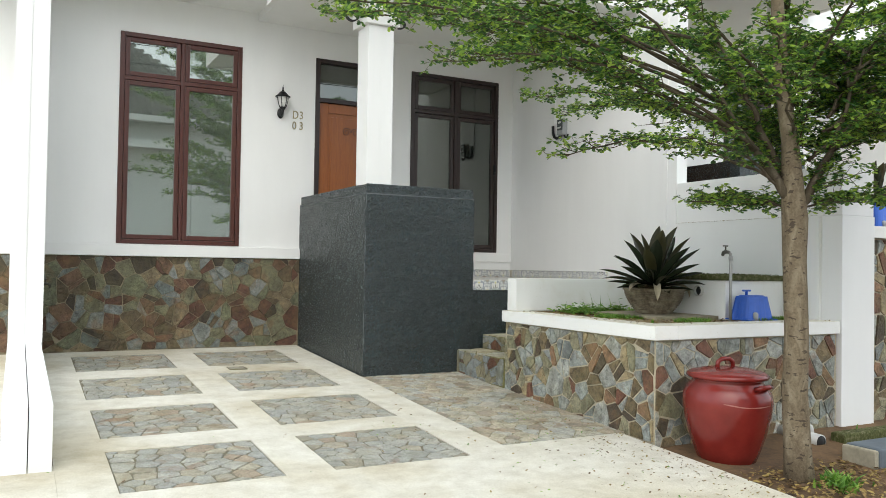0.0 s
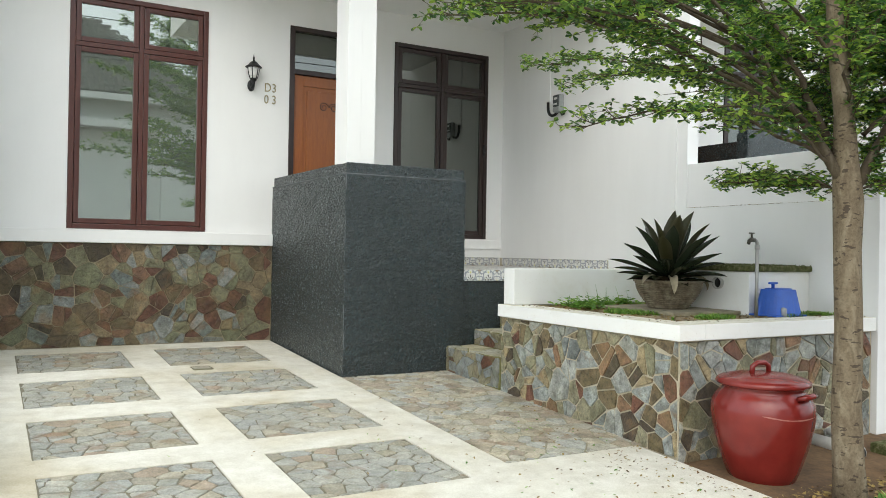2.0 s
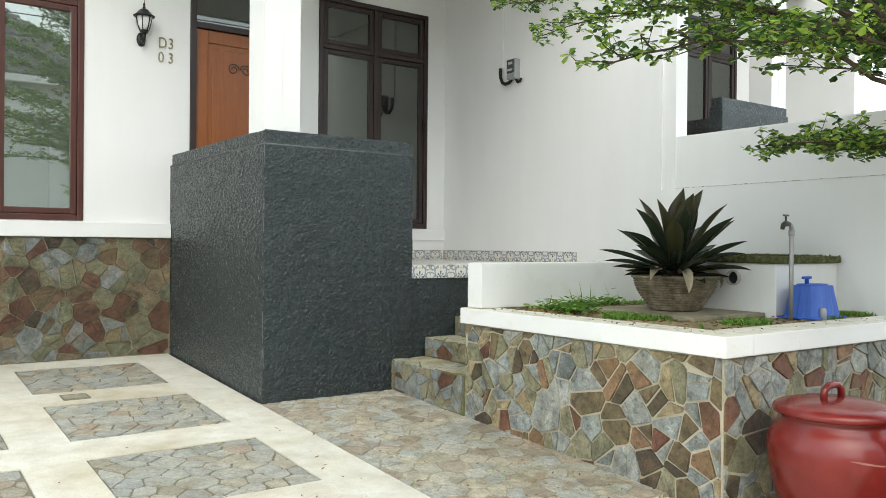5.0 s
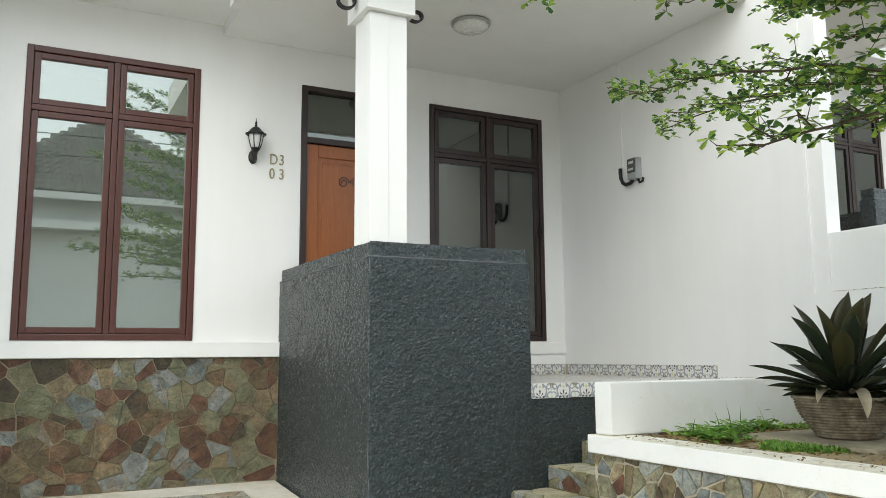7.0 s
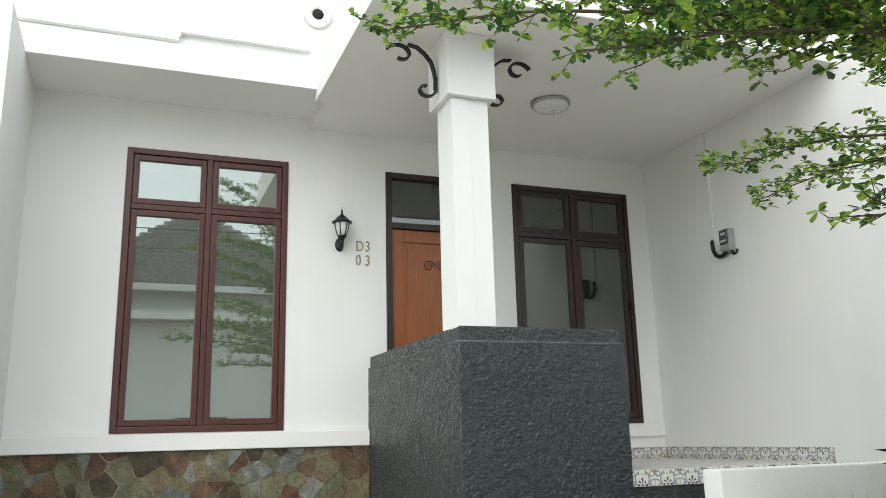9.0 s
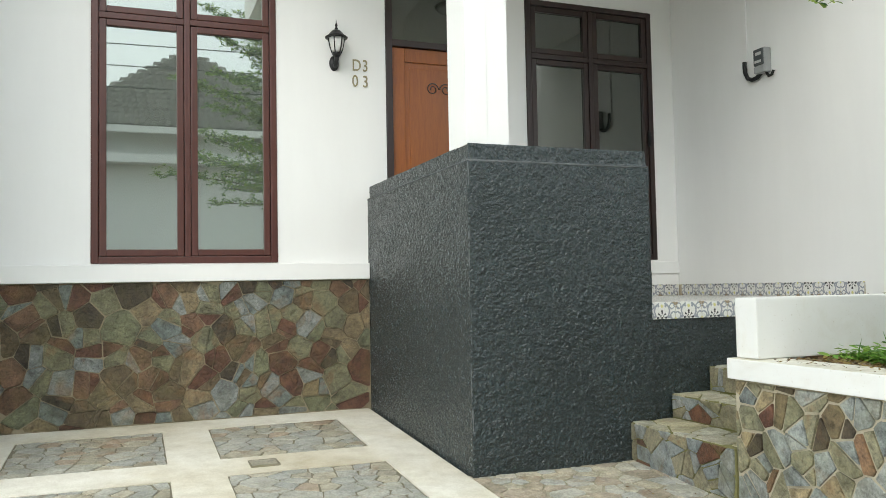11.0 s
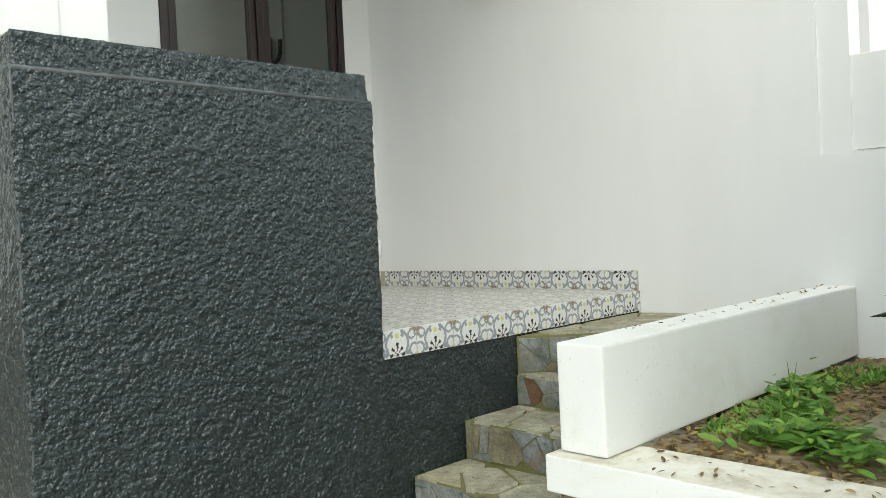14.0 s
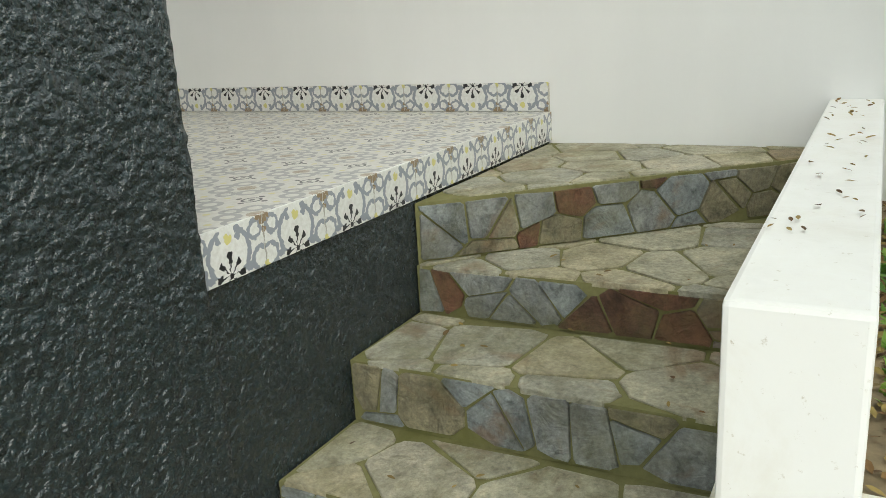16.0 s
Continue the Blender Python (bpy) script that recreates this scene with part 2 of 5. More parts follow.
def ornament_tile():
    """Patterned cement tile: grey scrolls, a black flower and a yellow bud, in the tile's own x and y, 0.2 m square."""
    k = Mat("patterned_cement_tile", 0.28, spec=0.5)
    sep = k.t.nodes.new("ShaderNodeSeparateXYZ")
    k.link(k.pos, sep.inputs[0])
    u, v = Val(k.t, sep.outputs[0]) / 0.2, Val(k.t, sep.outputs[1]) / 0.2

    def away(a, x, y):
        dx, dy = a - x, v - y
        return (dx * dx + dy * dy).op("SQRT")

    def ring(a, x, y, r, w):
        return (away(a, x, y) - r).abs().less(w)

    u = u + (Val(k.t, k.noise(75, 1)) - 0.5) * 0.07
    v = v + (Val(k.t, k.noise(82, 1)) - 0.5) * 0.07
    a = u.abs()
    grey = ring(a, 0.04, 0.25, 0.235, 0.028).both(a.more(0.10)).both(v.more(0.06))
    grey = grey.either(ring(a, 0.43, 0.10, 0.115, 0.024)).either(ring(a, 0.37, 0.40, 0.085, 0.02)).either(away(a, 0.27, 0.07).less(0.045)).either(away(a, 0.13, 0.40).less(0.042))
    r = away(a, 0.0, 0.045)
    turn = u.op("ARCTAN2", v - 0.045)
    black = (turn * 8.0).op("COSINE").more(0.15).both(r.less(0.19)).both(r.more(0.115)).either(r.less(0.032)).either((turn * 8.0).op("COSINE").more(0.72).both(r.less(0.13)))
    black = black.either(away(a, 0.0, 0.245).less(0.036))
    brown = away(a, 0.5, 0.47).less(0.05).either(away(a, 0.5, 0.37).less(0.03)).either(away(a, 0.43, 0.50).less(0.03))
    yellow = away(a, 0.0, 0.39).less(0.05).either(away(a, 0.5, 0.02).less(0.04))
    worn = k.ramp(k.noise(90, 5), [(0.3, (0.62, 0.61, 0.57)), (0.6, (0.74, 0.74, 0.71))])
    c = k.mix(grey, worn, (0.27, 0.29, 0.325))
    c = k.mix(brown, c, (0.26, 0.19, 0.11))
    c = k.mix(yellow, c, (0.62, 0.57, 0.22))
    c = k.mix(black, c, (0.018, 0.018, 0.02))
    edge = a.more(0.492)
    c = k.mix(edge, c, (0.45, 0.43, 0.38))
    k.color(c)
    k.rough(k.noise(30, 4), 0.2, 0.42)
    return k.m


def floor_tile():
    k = Mat("patterned_floor_tile", 0.3, spec=0.5)
    sep = k.t.nodes.new("ShaderNodeSeparateXYZ")
    k.link(k.pos, sep.inputs[0])
    u, v = (Val(k.t, sep.outputs[0]) / 0.2).abs(), (Val(k.t, sep.outputs[1]) / 0.2).abs()

    def away(x, y):
        dx, dy = u - x, v - y
        return (dx * dx + dy * dy).op("SQRT")

    grey = (away(0.30, 0.30) - 0.11).abs().less(0.035).either((away(0.5, 0.16) - 0.09).abs().less(0.03)).either((away(0.16, 0.5) - 0.09).abs().less(0.03))
    black = away(0.0, 0.0).less(0.035).either((away(0, 0) - 0.1).abs().less(0.016)).either(away(0.17, 0).less(0.035)).either(away(0, 0.17).less(0.035))
    brown = away(0.5, 0.5).less(0.11)
    yellow = away(0.33, 0.0).less(0.04).either(away(0.0, 0.33).less(0.04))
    c = k.mix(grey, k.ramp(k.noise(70, 5), [(0.3, (0.55, 0.53, 0.48)), (0.6, (0.66, 0.65, 0.61))]), (0.36, 0.36, 0.36))
    c = k.mix(brown, c, (0.42, 0.36, 0.28))
    c = k.mix(yellow, c, (0.62, 0.57, 0.3))
    c = k.mix(black, c, (0.06, 0.06, 0.065))
    k.color(c)
    k.rough(k.noise(25, 4), 0.22, 0.5)
    return k.m


WHITE, PLANTER_WHITE, BLACK = white_paint(), planter_paint(), black_plaster()
BACK_WHITE = planter_paint("fresher_white_paint", 0.15)
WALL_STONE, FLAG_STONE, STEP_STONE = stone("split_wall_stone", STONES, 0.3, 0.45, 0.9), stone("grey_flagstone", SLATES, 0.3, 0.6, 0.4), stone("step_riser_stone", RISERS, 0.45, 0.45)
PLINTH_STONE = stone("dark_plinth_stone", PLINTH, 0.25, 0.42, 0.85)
PATH_STONE = stone("brown_flagstone", PATHS, 0.35, 0.6, 0.5)
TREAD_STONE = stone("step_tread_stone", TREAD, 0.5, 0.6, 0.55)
WALL_MORTAR = mortar("pale_wall_mortar", (0.56, 0.50, 0.375), 0.2)
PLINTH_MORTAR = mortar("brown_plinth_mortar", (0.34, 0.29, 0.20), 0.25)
PATH_MORTAR = mortar("sandy_path_joint", (0.40, 0.37, 0.27), 0.3)
FLOOR_MORTAR = mortar("dark_floor_joint", (0.24, 0.22, 0.16), 0.3)
STEP_MORTAR = mortar("mossy_step_mortar", (0.23, 0.22, 0.095), 0.8)
CONCRETE = concrete()
FRAME_WOOD = wood("dark_red_brown_window_paint", (0.055, 0.016, 0.012), (0.10, 0.032, 0.022), 0.32)
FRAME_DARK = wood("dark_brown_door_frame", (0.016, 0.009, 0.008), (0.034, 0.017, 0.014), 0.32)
DOOR_WOOD = wood("varnished_teak", (0.20, 0.054, 0.009), (0.33, 0.105, 0.016), 0.3)
GLASS, DIM_GLASS = film_glass("solar_film_glass", 0.40, (0.60, 0.66, 0.61, 1), 0.11), film_glass("smoked_glass", 0.17, (0.16, 0.19, 0.18, 1), 0.02)
TILE_EDGE, TILE_FLOOR = ornament_tile(), floor_tile()
IRON = plain("black_iron", (0.012, 0.012, 0.013), 0.4, 0.3, 80)
BED_SOIL = plain("dry_planter_soil", (0.32, 0.245, 0.14), 0.95, 0, 30, 0.4, 0.9)
SLAB = plain("dirty_sandy_slab", (0.30, 0.26, 0.175), 0.9, 0, 30, 0.3, 0.6)
SOIL = plain("dry_brown_soil", (0.15, 0.088, 0.04), 0.95, 0, 30, 0.4, 0.9)
GREY_PLASTIC = plain("grey_plastic", (0.32, 0.33, 0.33), 0.45)
ROOM = plain("dim_room_plaster", (0.48, 0.49, 0.46), 0.8)
ASPHALT = plain("worn_asphalt", (0.06, 0.06, 0.058), 0.9, 0, 60, 0.25, 0.6)


# ---- helpers for shapes ----
def part(name, shape, material, parent=None, label=""):
    """Links a bmesh or a mesh as one mesh object under a thing or a part."""
    if isinstance(shape, bmesh.types.BMesh):
        me = bpy.data.meshes.new(name)
        bmesh.ops.recalc_face_normals(shape, faces=shape.faces)
        shape.to_mesh(me)
        shape.free()
    else:
        me = shape
    if not me.materials:
        me.materials.append(material)
    ob = new(name, me)
    if parent:
        ob.parent = parent
    if label:
        ob["label"] = label
    return ob


def thing(name, label, category, at=(0, 0, 0), group="", kind=""):
    ob = new(name)
    ob.location = at
    ob.empty_display_size = 0.1
    return tagged(ob, label, category, group, kind)


def box(x0, x1, y0, y1, z0, z1, bevel=0.0, bm=None):
    own = bmesh.new()
    bmesh.ops.create_cube(own, size=1)
    bmesh.ops.transform(own, matrix=Matrix.Translation(((x0 + x1) / 2, (y0 + y1) / 2, (z0 + z1) / 2)) @ Matrix.Diagonal((x1 - x0, y1 - y0, z1 - z0, 1)), verts=own.verts)
    if bevel:
        bmesh.ops.bevel(own, geom=own.edges[:], offset=bevel, segments=2, profile=0.6, affect="EDGES")
    if bm is None:
        return own
    me = bpy.data.meshes.new("join")
    own.to_mesh(me)
    own.free()
    bm.from_mesh(me)
    bpy.data.meshes.remove(me)
    return bm


def boxes(*rows, bevel=0.0):
    bm = bmesh.new()
    for r in rows:
        box(*r, bevel=bevel, bm=bm)
    return bm


def lathe(profile, n=32, at=(0, 0, 0), bm=None, wobble=0.0):
    """Turns (radius, height) pairs about z."""
    bm = bm or bmesh.new()
    rings = []
    for r, z in profile:
        rings.append([bm.verts.new((at[0] + r * math.cos(a) * (1 + wobble * math.sin(3 * a)), at[1] + r * math.sin(a), at[2] + z)) for a in (2 * math.pi * i / n for i in range(n))])
    for a, b in zip(rings, rings[1:]):
        for i in range(n):
            bm.faces.new((a[i], a[(i + 1) % n], b[(i + 1) % n], b[i]))
    for ring in (rings[0], rings[-1]):
        bm.faces.new(ring)
    for f in bm.faces:
        f.smooth = True
    return bm


def tube(points, radii, n=8, bm=None):
    """A tapered tube along points."""
    bm = bm or bmesh.new()
    pts = [Vector(p) for p in points]
    if not hasattr(radii, "__len__"):
        radii = [radii] * len(pts)
    rings, side = [], None
    for i, p in enumerate(pts):
        d = (pts[min(i + 1, len(pts) - 1)] - pts[max(i - 1, 0)]).normalized()
        if side is None:
            side = d.orthogonal().normalized()
        side = (side - d * side.dot(d)).normalized()
        up = d.cross(side)
        rings.append([bm.verts.new(p + radii[i] * (math.cos(a) * side + math.sin(a) * up)) for a in (2 * math.pi * k / n for k in range(n))])
    for a, b in zip(rings, rings[1:]):
        for k in range(n):
            bm.faces.new((a[k], a[(k + 1) % n], b[(k + 1) % n], b[k]))
    bm.faces.new(rings[0])
    bm.faces.new(rings[-1])
    for f in bm.faces:
        f.smooth = True
    return bm


def clip(poly, n, d):
    """The part of a convex polygon where n . p <= d."""
    out = []
    for i, p in enumerate(poly):
        q = poly[(i + 1) % len(poly)]
        a, b = n[0] * p[0] + n[1] * p[1] - d, n[0] * q[0] + n[1] * q[1] - d
        if a <= 0:
            out.append(p)
        if a * b < 0:
            k = a / (a - b)
            out.append((p[0] + k * (q[0] - p[0]), p[1] + k * (q[1] - p[1])))
    return out


def shrink(poly, gap):
    """A convex counter-clockwise polygon, drawn in by gap."""
    out = poly
    for i, p in enumerate(poly):
        q = poly[(i + 1) % len(poly)]
        ex, ey = q[0] - p[0], q[1] - p[1]
        l = math.hypot(ex, ey)
        if l > 1e-6:
            n = (ey / l, -ex / l)
            out = clip(out, n, n[0] * p[0] + n[1] * p[1] - gap)
    return out


def split(poly, size, rnd):
    """Some large pieces are broken in two along a random line."""
    cx, cy = sum(p[0] for p in poly) / len(poly), sum(p[1] for p in poly) / len(poly)
    area = abs(sum(a[0] * b[1] - b[0] * a[1] for a, b in zip(poly, poly[1:] + poly[:1]))) / 2
    if area < (0.56 * size) ** 2 or rnd.random() > 0.75:
        return [poly]
    a = rnd.uniform(0, math.pi)
    n = (math.cos(a), math.sin(a))
    d = n[0] * cx + n[1] * cy + rnd.uniform(-0.15, 0.15) * size
    return [p for p in (clip(poly, n, d), clip(poly, (-n[0], -n[1]), -d)) if len(p) >= 3]


def crazy_paving(region, size, gap, seed, broken=True):
    """Irregular convex pieces that fill a convex counter-clockwise region."""
    rnd = random.Random(seed)
    xs, ys = [p[0] for p in region], [p[1] for p in region]
    x0, x1, y0, y1 = min(xs) - size / 2, max(xs) + size / 2, min(ys) - size / 2, max(ys) + size / 2
    seeds, least = [], []
    for _ in range(6000):
        p, r = (rnd.uniform(x0, x1), rnd.uniform(y0, y1)), size * rnd.choice((0.5, 0.72, 0.95, 1.2))
        if all(math.hypot(p[0] - q[0], p[1] - q[1]) > (r + s) / 2 for q, s in zip(seeds, least)):
            seeds.append(p)
            least.append(r)
    cells = []
    for i, p in enumerate(seeds):
        poly = list(region)
        near = sorted((math.hypot(p[0] - q[0], p[1] - q[1]), j) for j, q in enumerate(seeds) if j != i)[:22]
        for d, j in near:
            q = seeds[j]
            n = ((q[0] - p[0]) / d, (q[1] - p[1]) / d)
            w = 0.5 + 0.12 * (least[i] - least[j]) / size
            poly = clip(poly, n, n[0] * p[0] + n[1] * p[1] + d * w)
            if len(poly) < 3:
                break
        if len(poly) < 3:
            continue
        for bit in split(poly, size, rnd) if broken else [poly]:
            poly = shrink(bit, gap / 2)
            if len(poly) >= 3:
                area = abs(sum(a[0] * b[1] - b[0] * a[1] for a, b in zip(poly, poly[1:] + poly[:1]))) / 2
                if area > (0.2 * size) ** 2:
                    cells.append(poly)
    return cells


def worn(poly, rnd, cut=0.06, jitter=0.0025):
    """Cuts the corners of a piece and roughens its outline."""
    out = []
    for i, p in enumerate(poly):
        a, b = poly[i - 1], poly[(i + 1) % len(poly)]
        for q in (a, b):
            l = math.hypot(q[0] - p[0], q[1] - p[1])
            k = min(cut, 0.010 / max(l, 1e-4) + 0.02)
            out.append((p[0] + k * (q[0] - p[0]) + rnd.uniform(-jitter, jitter), p[1] + k * (q[1] - p[1]) + rnd.uniform(-jitter, jitter)))
    return out


def stones(parent, region, place, size, gap, seed, material, proud=0.012, rough=0.5, name="stone", broken=True):
    """Lays irregular stones on a face. place(u, v, h) gives the world point h above the face."""
    rnd = random.Random(seed * 7 + 1)
    made = []
    for poly in crazy_paving(region, size, gap, seed, broken):
        poly = worn(poly, rnd) if broken else worn(poly, rnd, 0.14, 0.005)
        cx, cy = sum(p[0] for p in poly) / len(poly), sum(p[1] for p in poly) / len(poly)
        tu, tv, lift = rnd.uniform(-1, 1) * 0.045 * rough, rnd.uniform(-1, 1) * 0.045 * rough, rnd.uniform(-0.3, 0.45) * proud * rough
        levels = ((1.0, -0.008, 0), (1.0, proud * 0.6, 1), (0.975, proud, 1))
        verts, faces, n = [], [], len(poly)
        for scale, h, tilt in levels:
            for p in poly:
                u, v = cx + (p[0] - cx) * scale, cy + (p[1] - cy) * scale
                verts.append(place(u, v, h + (lift + tu * (u - cx) + tv * (v - cy)) * tilt))
        for l in range(2):
            for i in range(n):
                faces.append((l * n + i, l * n + (i + 1) % n, (l + 1) * n + (i + 1) % n, (l + 1) * n + i))
        faces.append(tuple(range(2 * n, 3 * n)))
        me = bpy.data.meshes.new(name)
        me.from_pydata(verts, [], faces)
        me.materials.append(material)
        ob = new(name, me)
        ob.parent = parent
        made.append(ob)
    return made


def rect(u0, u1, v0, v1):
    return [(u0, v0), (u1, v0), (u1, v1), (u0, v1)]


# ---- plan ----
FACADE = 10.12          # front face of the house wall
SIDE = 5.65             # face of the party wall
LEFT = -0.10            # face of the boundary wall by the drive
FRONT = 8.045           # front face of the parapet and porch
PORCH = 0.944           # porch floor
SILL, HEAD = 1.276, 3.58
SOFFIT = 3.915
SLOPE = 0.0535


def ground(y):
    """Height of the sloping drive."""
    return 0.01 + SLOPE * (y - FRONT) if y > 0.5 else 0.01 + SLOPE * (0.5 - FRONT)


# ---- ground ----
def sheet():
    xs = [-400, -60, -12, -3, LEFT - 0.3, 0.2, 1.2, 2.6, 3.62, 4.2, 5.7, 9, 20, 70, 400]
    ys = [-400, -60, -20, -9, -6, -2.5, 0.5, 2, 3.2, 4.4, 5.44, 7, 8.6, 10.4, 16, 60, 400]
    bm = bmesh.new()
    grid = [[bm.verts.new((x, y, (ground(min(max(y, -2.5), 12)) - 0.035))) for x in xs] for y in ys]
    for a, b in zip(grid, grid[1:]):
        for i in range(len(xs) - 1):
            bm.faces.new((a[i], a[i + 1], b[i + 1], b[i]))
    return bm


ground_sheet = tagged(part("ground", sheet(), SOIL), "bare brown soil around the house and street", "ground", kind="structure")


def slab_on_slope(x0, x1, y0, y1, top=0.0, thick=0.12):
    bm = bmesh.new()
    lo = [bm.verts.new((x, y, ground(y) + top - thick)) for x, y in ((x0, y0), (x1, y0), (x1, y1), (x0, y1))]
    hi = [bm.verts.new((x, y, ground(y) + top)) for x, y in ((x0, y0), (x1, y0), (x1, y1), (x0, y1))]
    for i in range(4):
        bm.faces.new((lo[i], lo[(i + 1) % 4], hi[(i + 1) % 4], hi[i]))
    bm.faces.new(hi)
    bm.faces.new(lo[::-1])
    return bm


COLS = ((0.19, 1.09), (1.39, 2.31))
ROWS_Y = ((5.33, 6.15), (6.47, 7.32), (7.69, 8.56), (8.93, 9.80))
drive = tagged(part("road_drive", slab_on_slope(LEFT - 0.4, 3.66, 0.5, 5.33), CONCRETE), "pale stained concrete drive with inset stone beds", "driveway", kind="structure")
for x0, x1 in ((LEFT, 0.19), (1.09, 1.39), (2.31, 2.64)):
    part("concrete_strip", slab_on_slope(x0, x1, 5.33, FACADE), CONCRETE, drive)
part("concrete_strip", slab_on_slope(LEFT - 0.27, LEFT - 0.001, 5.332, 5.95), CONCRETE, drive)
for x0, x1 in COLS:
    part("concrete_strip", slab_on_slope(x0, x1, 9.80, FACADE), CONCRETE, drive)
    for a, b in zip(ROWS_Y, ROWS_Y[1:]):
        part("concrete_strip", slab_on_slope(x0, x1, a[1], b[0]), CONCRETE, drive)
part("concrete_strip", slab_on_slope(2.64, 3.66, 5.33, 5.47), CONCRETE, drive)
road = tagged(part("road", slab_on_slope(-40, 40, -6.5, 0.5, 0.0, 0.1), ASPHALT), "worn grey asphalt street in front of the house", "road", kind="structure")


next_drive = tagged(part("road_drive_west", slab_on_slope(-6.0, LEFT - 0.402, 0.5, 5.33), CONCRETE), "pale concrete drive beyond the boundary wall", "driveway", kind="structure")
part("concrete_strip", slab_on_slope(-6.0, LEFT - 0.272, 5.332, FACADE - 0.03), CONCRETE, next_drive)


def on_ground(u, v, h):
    return (u, v, ground(v) - 0.007 + h)


k = 0
for x0, x1 in COLS:
    for y0, y1 in ROWS_Y:
        k += 1
        bed = tagged(part("pavement_bed", slab_on_slope(x0 + 0.001, x1 - 0.001, y0 + 0.001, y1 - 0.001, -0.007, 0.1), FLOOR_MORTAR), "bed of irregular grey flagstones set in the drive", "paving", "stone beds of the drive", "structure")
        stones(bed, rect(x0 + 0.004, x1 - 0.004, y0 + 0.004, y1 - 0.004), on_ground, 0.165, 0.010, 40 + k, FLAG_STONE, 0.005, 0.3, broken=False)
path = tagged(part("pavement_path", slab_on_slope(2.641, 3.75, 5.471, FRONT + 0.05, -0.007, 0.1), PATH_MORTAR), "path of irregular brown and grey flagstones beside the drive", "paving", kind="structure")
stones(path, rect(2.645, 3.74, 5.475, FRONT - 0.004), on_ground, 0.16, 0.011, 71, PATH_STONE, 0.006, 0.35, broken=False)

# ---- house walls ----
wall_north = tagged(part("wall_north", boxes(
    (LEFT - 1.6, 0.62, FACADE, FACADE + 0.15, 0.0, 4.3), (0.62, 1.943, FACADE, FACADE + 0.15, 0.0, SILL), (0.62, 1.943, FACADE, FACADE + 0.15, HEAD, 4.3),
    (1.943, 2.83, FACADE, FACADE + 0.15, 0.0, 4.3), (2.83, 3.78, FACADE, FACADE + 0.15, HEAD, 4.3), (2.83, 3.78, FACADE, FACADE + 0.15, 0.0, PORCH - 0.02), (3.78, 4.11, FACADE, FACADE + 0.15, 0.0, 4.3),
    (4.11, 5.42, FACADE, FACADE + 0.15, 0.0, SILL), (4.11, 5.42, FACADE, FACADE + 0.15, HEAD, 4.3), (5.42, SIDE + 0.28, FACADE, FACADE + 0.15, 0.0, 4.3)), WHITE),
    "white painted plaster front wall of the house", "wall", kind="structure")
wall_east = tagged(part("wall_east", boxes((SIDE, SIDE + 0.28, 7.13, FACADE - 0.002, -0.2, 6.0), (SIDE + 0.012, SIDE + 0.15, 7.0, 7.13, 1.555, 6.0), (SIDE, SIDE + 0.28, 5.32, 7.13, -0.4, 1.555)), WHITE), "white painted plaster side wall of the porch", "wall", kind="structure")
tagged(part("wall_boundary_low", box(SIDE + 0.022, SIDE + 0.242, 5.30, 7.03, 1.557, 1.97, 0.006), WHITE), "low white painted boundary wall with a dirty ledge", "wall", kind="structure")
tagged(part("pillar_boundary", boxes((SIDE + 0.03, 6.10, 5.125, 5.318, -0.4, 1.555), (SIDE + 0.036, 6.094, 5.131, 5.298, 1.556, 1.985), bevel=0.006), WHITE), "white painted end pillar of the boundary wall", "pillar", kind="structure")
wall_west = tagged(part("wall_west", boxes((LEFT - 0.27, LEFT - 0.142, 8.73, FACADE - 0.002, -0.1, 4.0), (LEFT - 0.135, LEFT, 8.73, FACADE - 0.002, -0.1, 4.0), (LEFT - 0.2, LEFT - 0.1, 8.738, FACADE - 0.002, -0.1, 4.0)), WHITE), "white painted boundary wall with a joint down its end", "wall", kind="structure")


def kerb_wall():
    bm = bmesh.new()
    for x0, x1 in ((LEFT - 0.27, LEFT - 0.139), (LEFT - 0.133, LEFT - 0.012)):
        lo = [bm.verts.new((x, y, -0.4)) for x, y in ((x0, 5.85), (x1, 5.85), (x1, 8.728), (x0, 8.728))]
        hi = [bm.verts.new((x, y, z)) for x, y, z in ((x0, 5.85, 0.262), (x1, 5.85, 0.262), (x1, 8.728, 0.362), (x0, 8.728, 0.362))]
        for i in range(4):
            bm.faces.new((lo[i], lo[(i + 1) % 4], hi[(i + 1) % 4], hi[i]))
        bm.faces.new(hi)
    return bm


tagged(part("wall_kerb", kerb_wall(), WHITE), "low white painted kerb wall beside the drive", "wall", kind="structure")

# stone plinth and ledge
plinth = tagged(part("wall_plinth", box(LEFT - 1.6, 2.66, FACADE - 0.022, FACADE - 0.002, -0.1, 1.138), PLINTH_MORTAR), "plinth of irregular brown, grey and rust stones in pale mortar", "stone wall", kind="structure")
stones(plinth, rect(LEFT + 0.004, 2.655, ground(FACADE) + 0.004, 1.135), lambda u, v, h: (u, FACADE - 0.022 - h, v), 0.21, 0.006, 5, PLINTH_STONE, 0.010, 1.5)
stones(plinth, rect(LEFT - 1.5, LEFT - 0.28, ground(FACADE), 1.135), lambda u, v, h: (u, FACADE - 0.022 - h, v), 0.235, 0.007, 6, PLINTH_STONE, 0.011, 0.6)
tagged(part("trim_ledge", box(LEFT - 1.6, 2.655, FACADE - 0.06, FACADE - 0.002, 1.14, 1.266, 0.006), WHITE), "white painted ledge over the stone plinth", "trim", kind="structure")
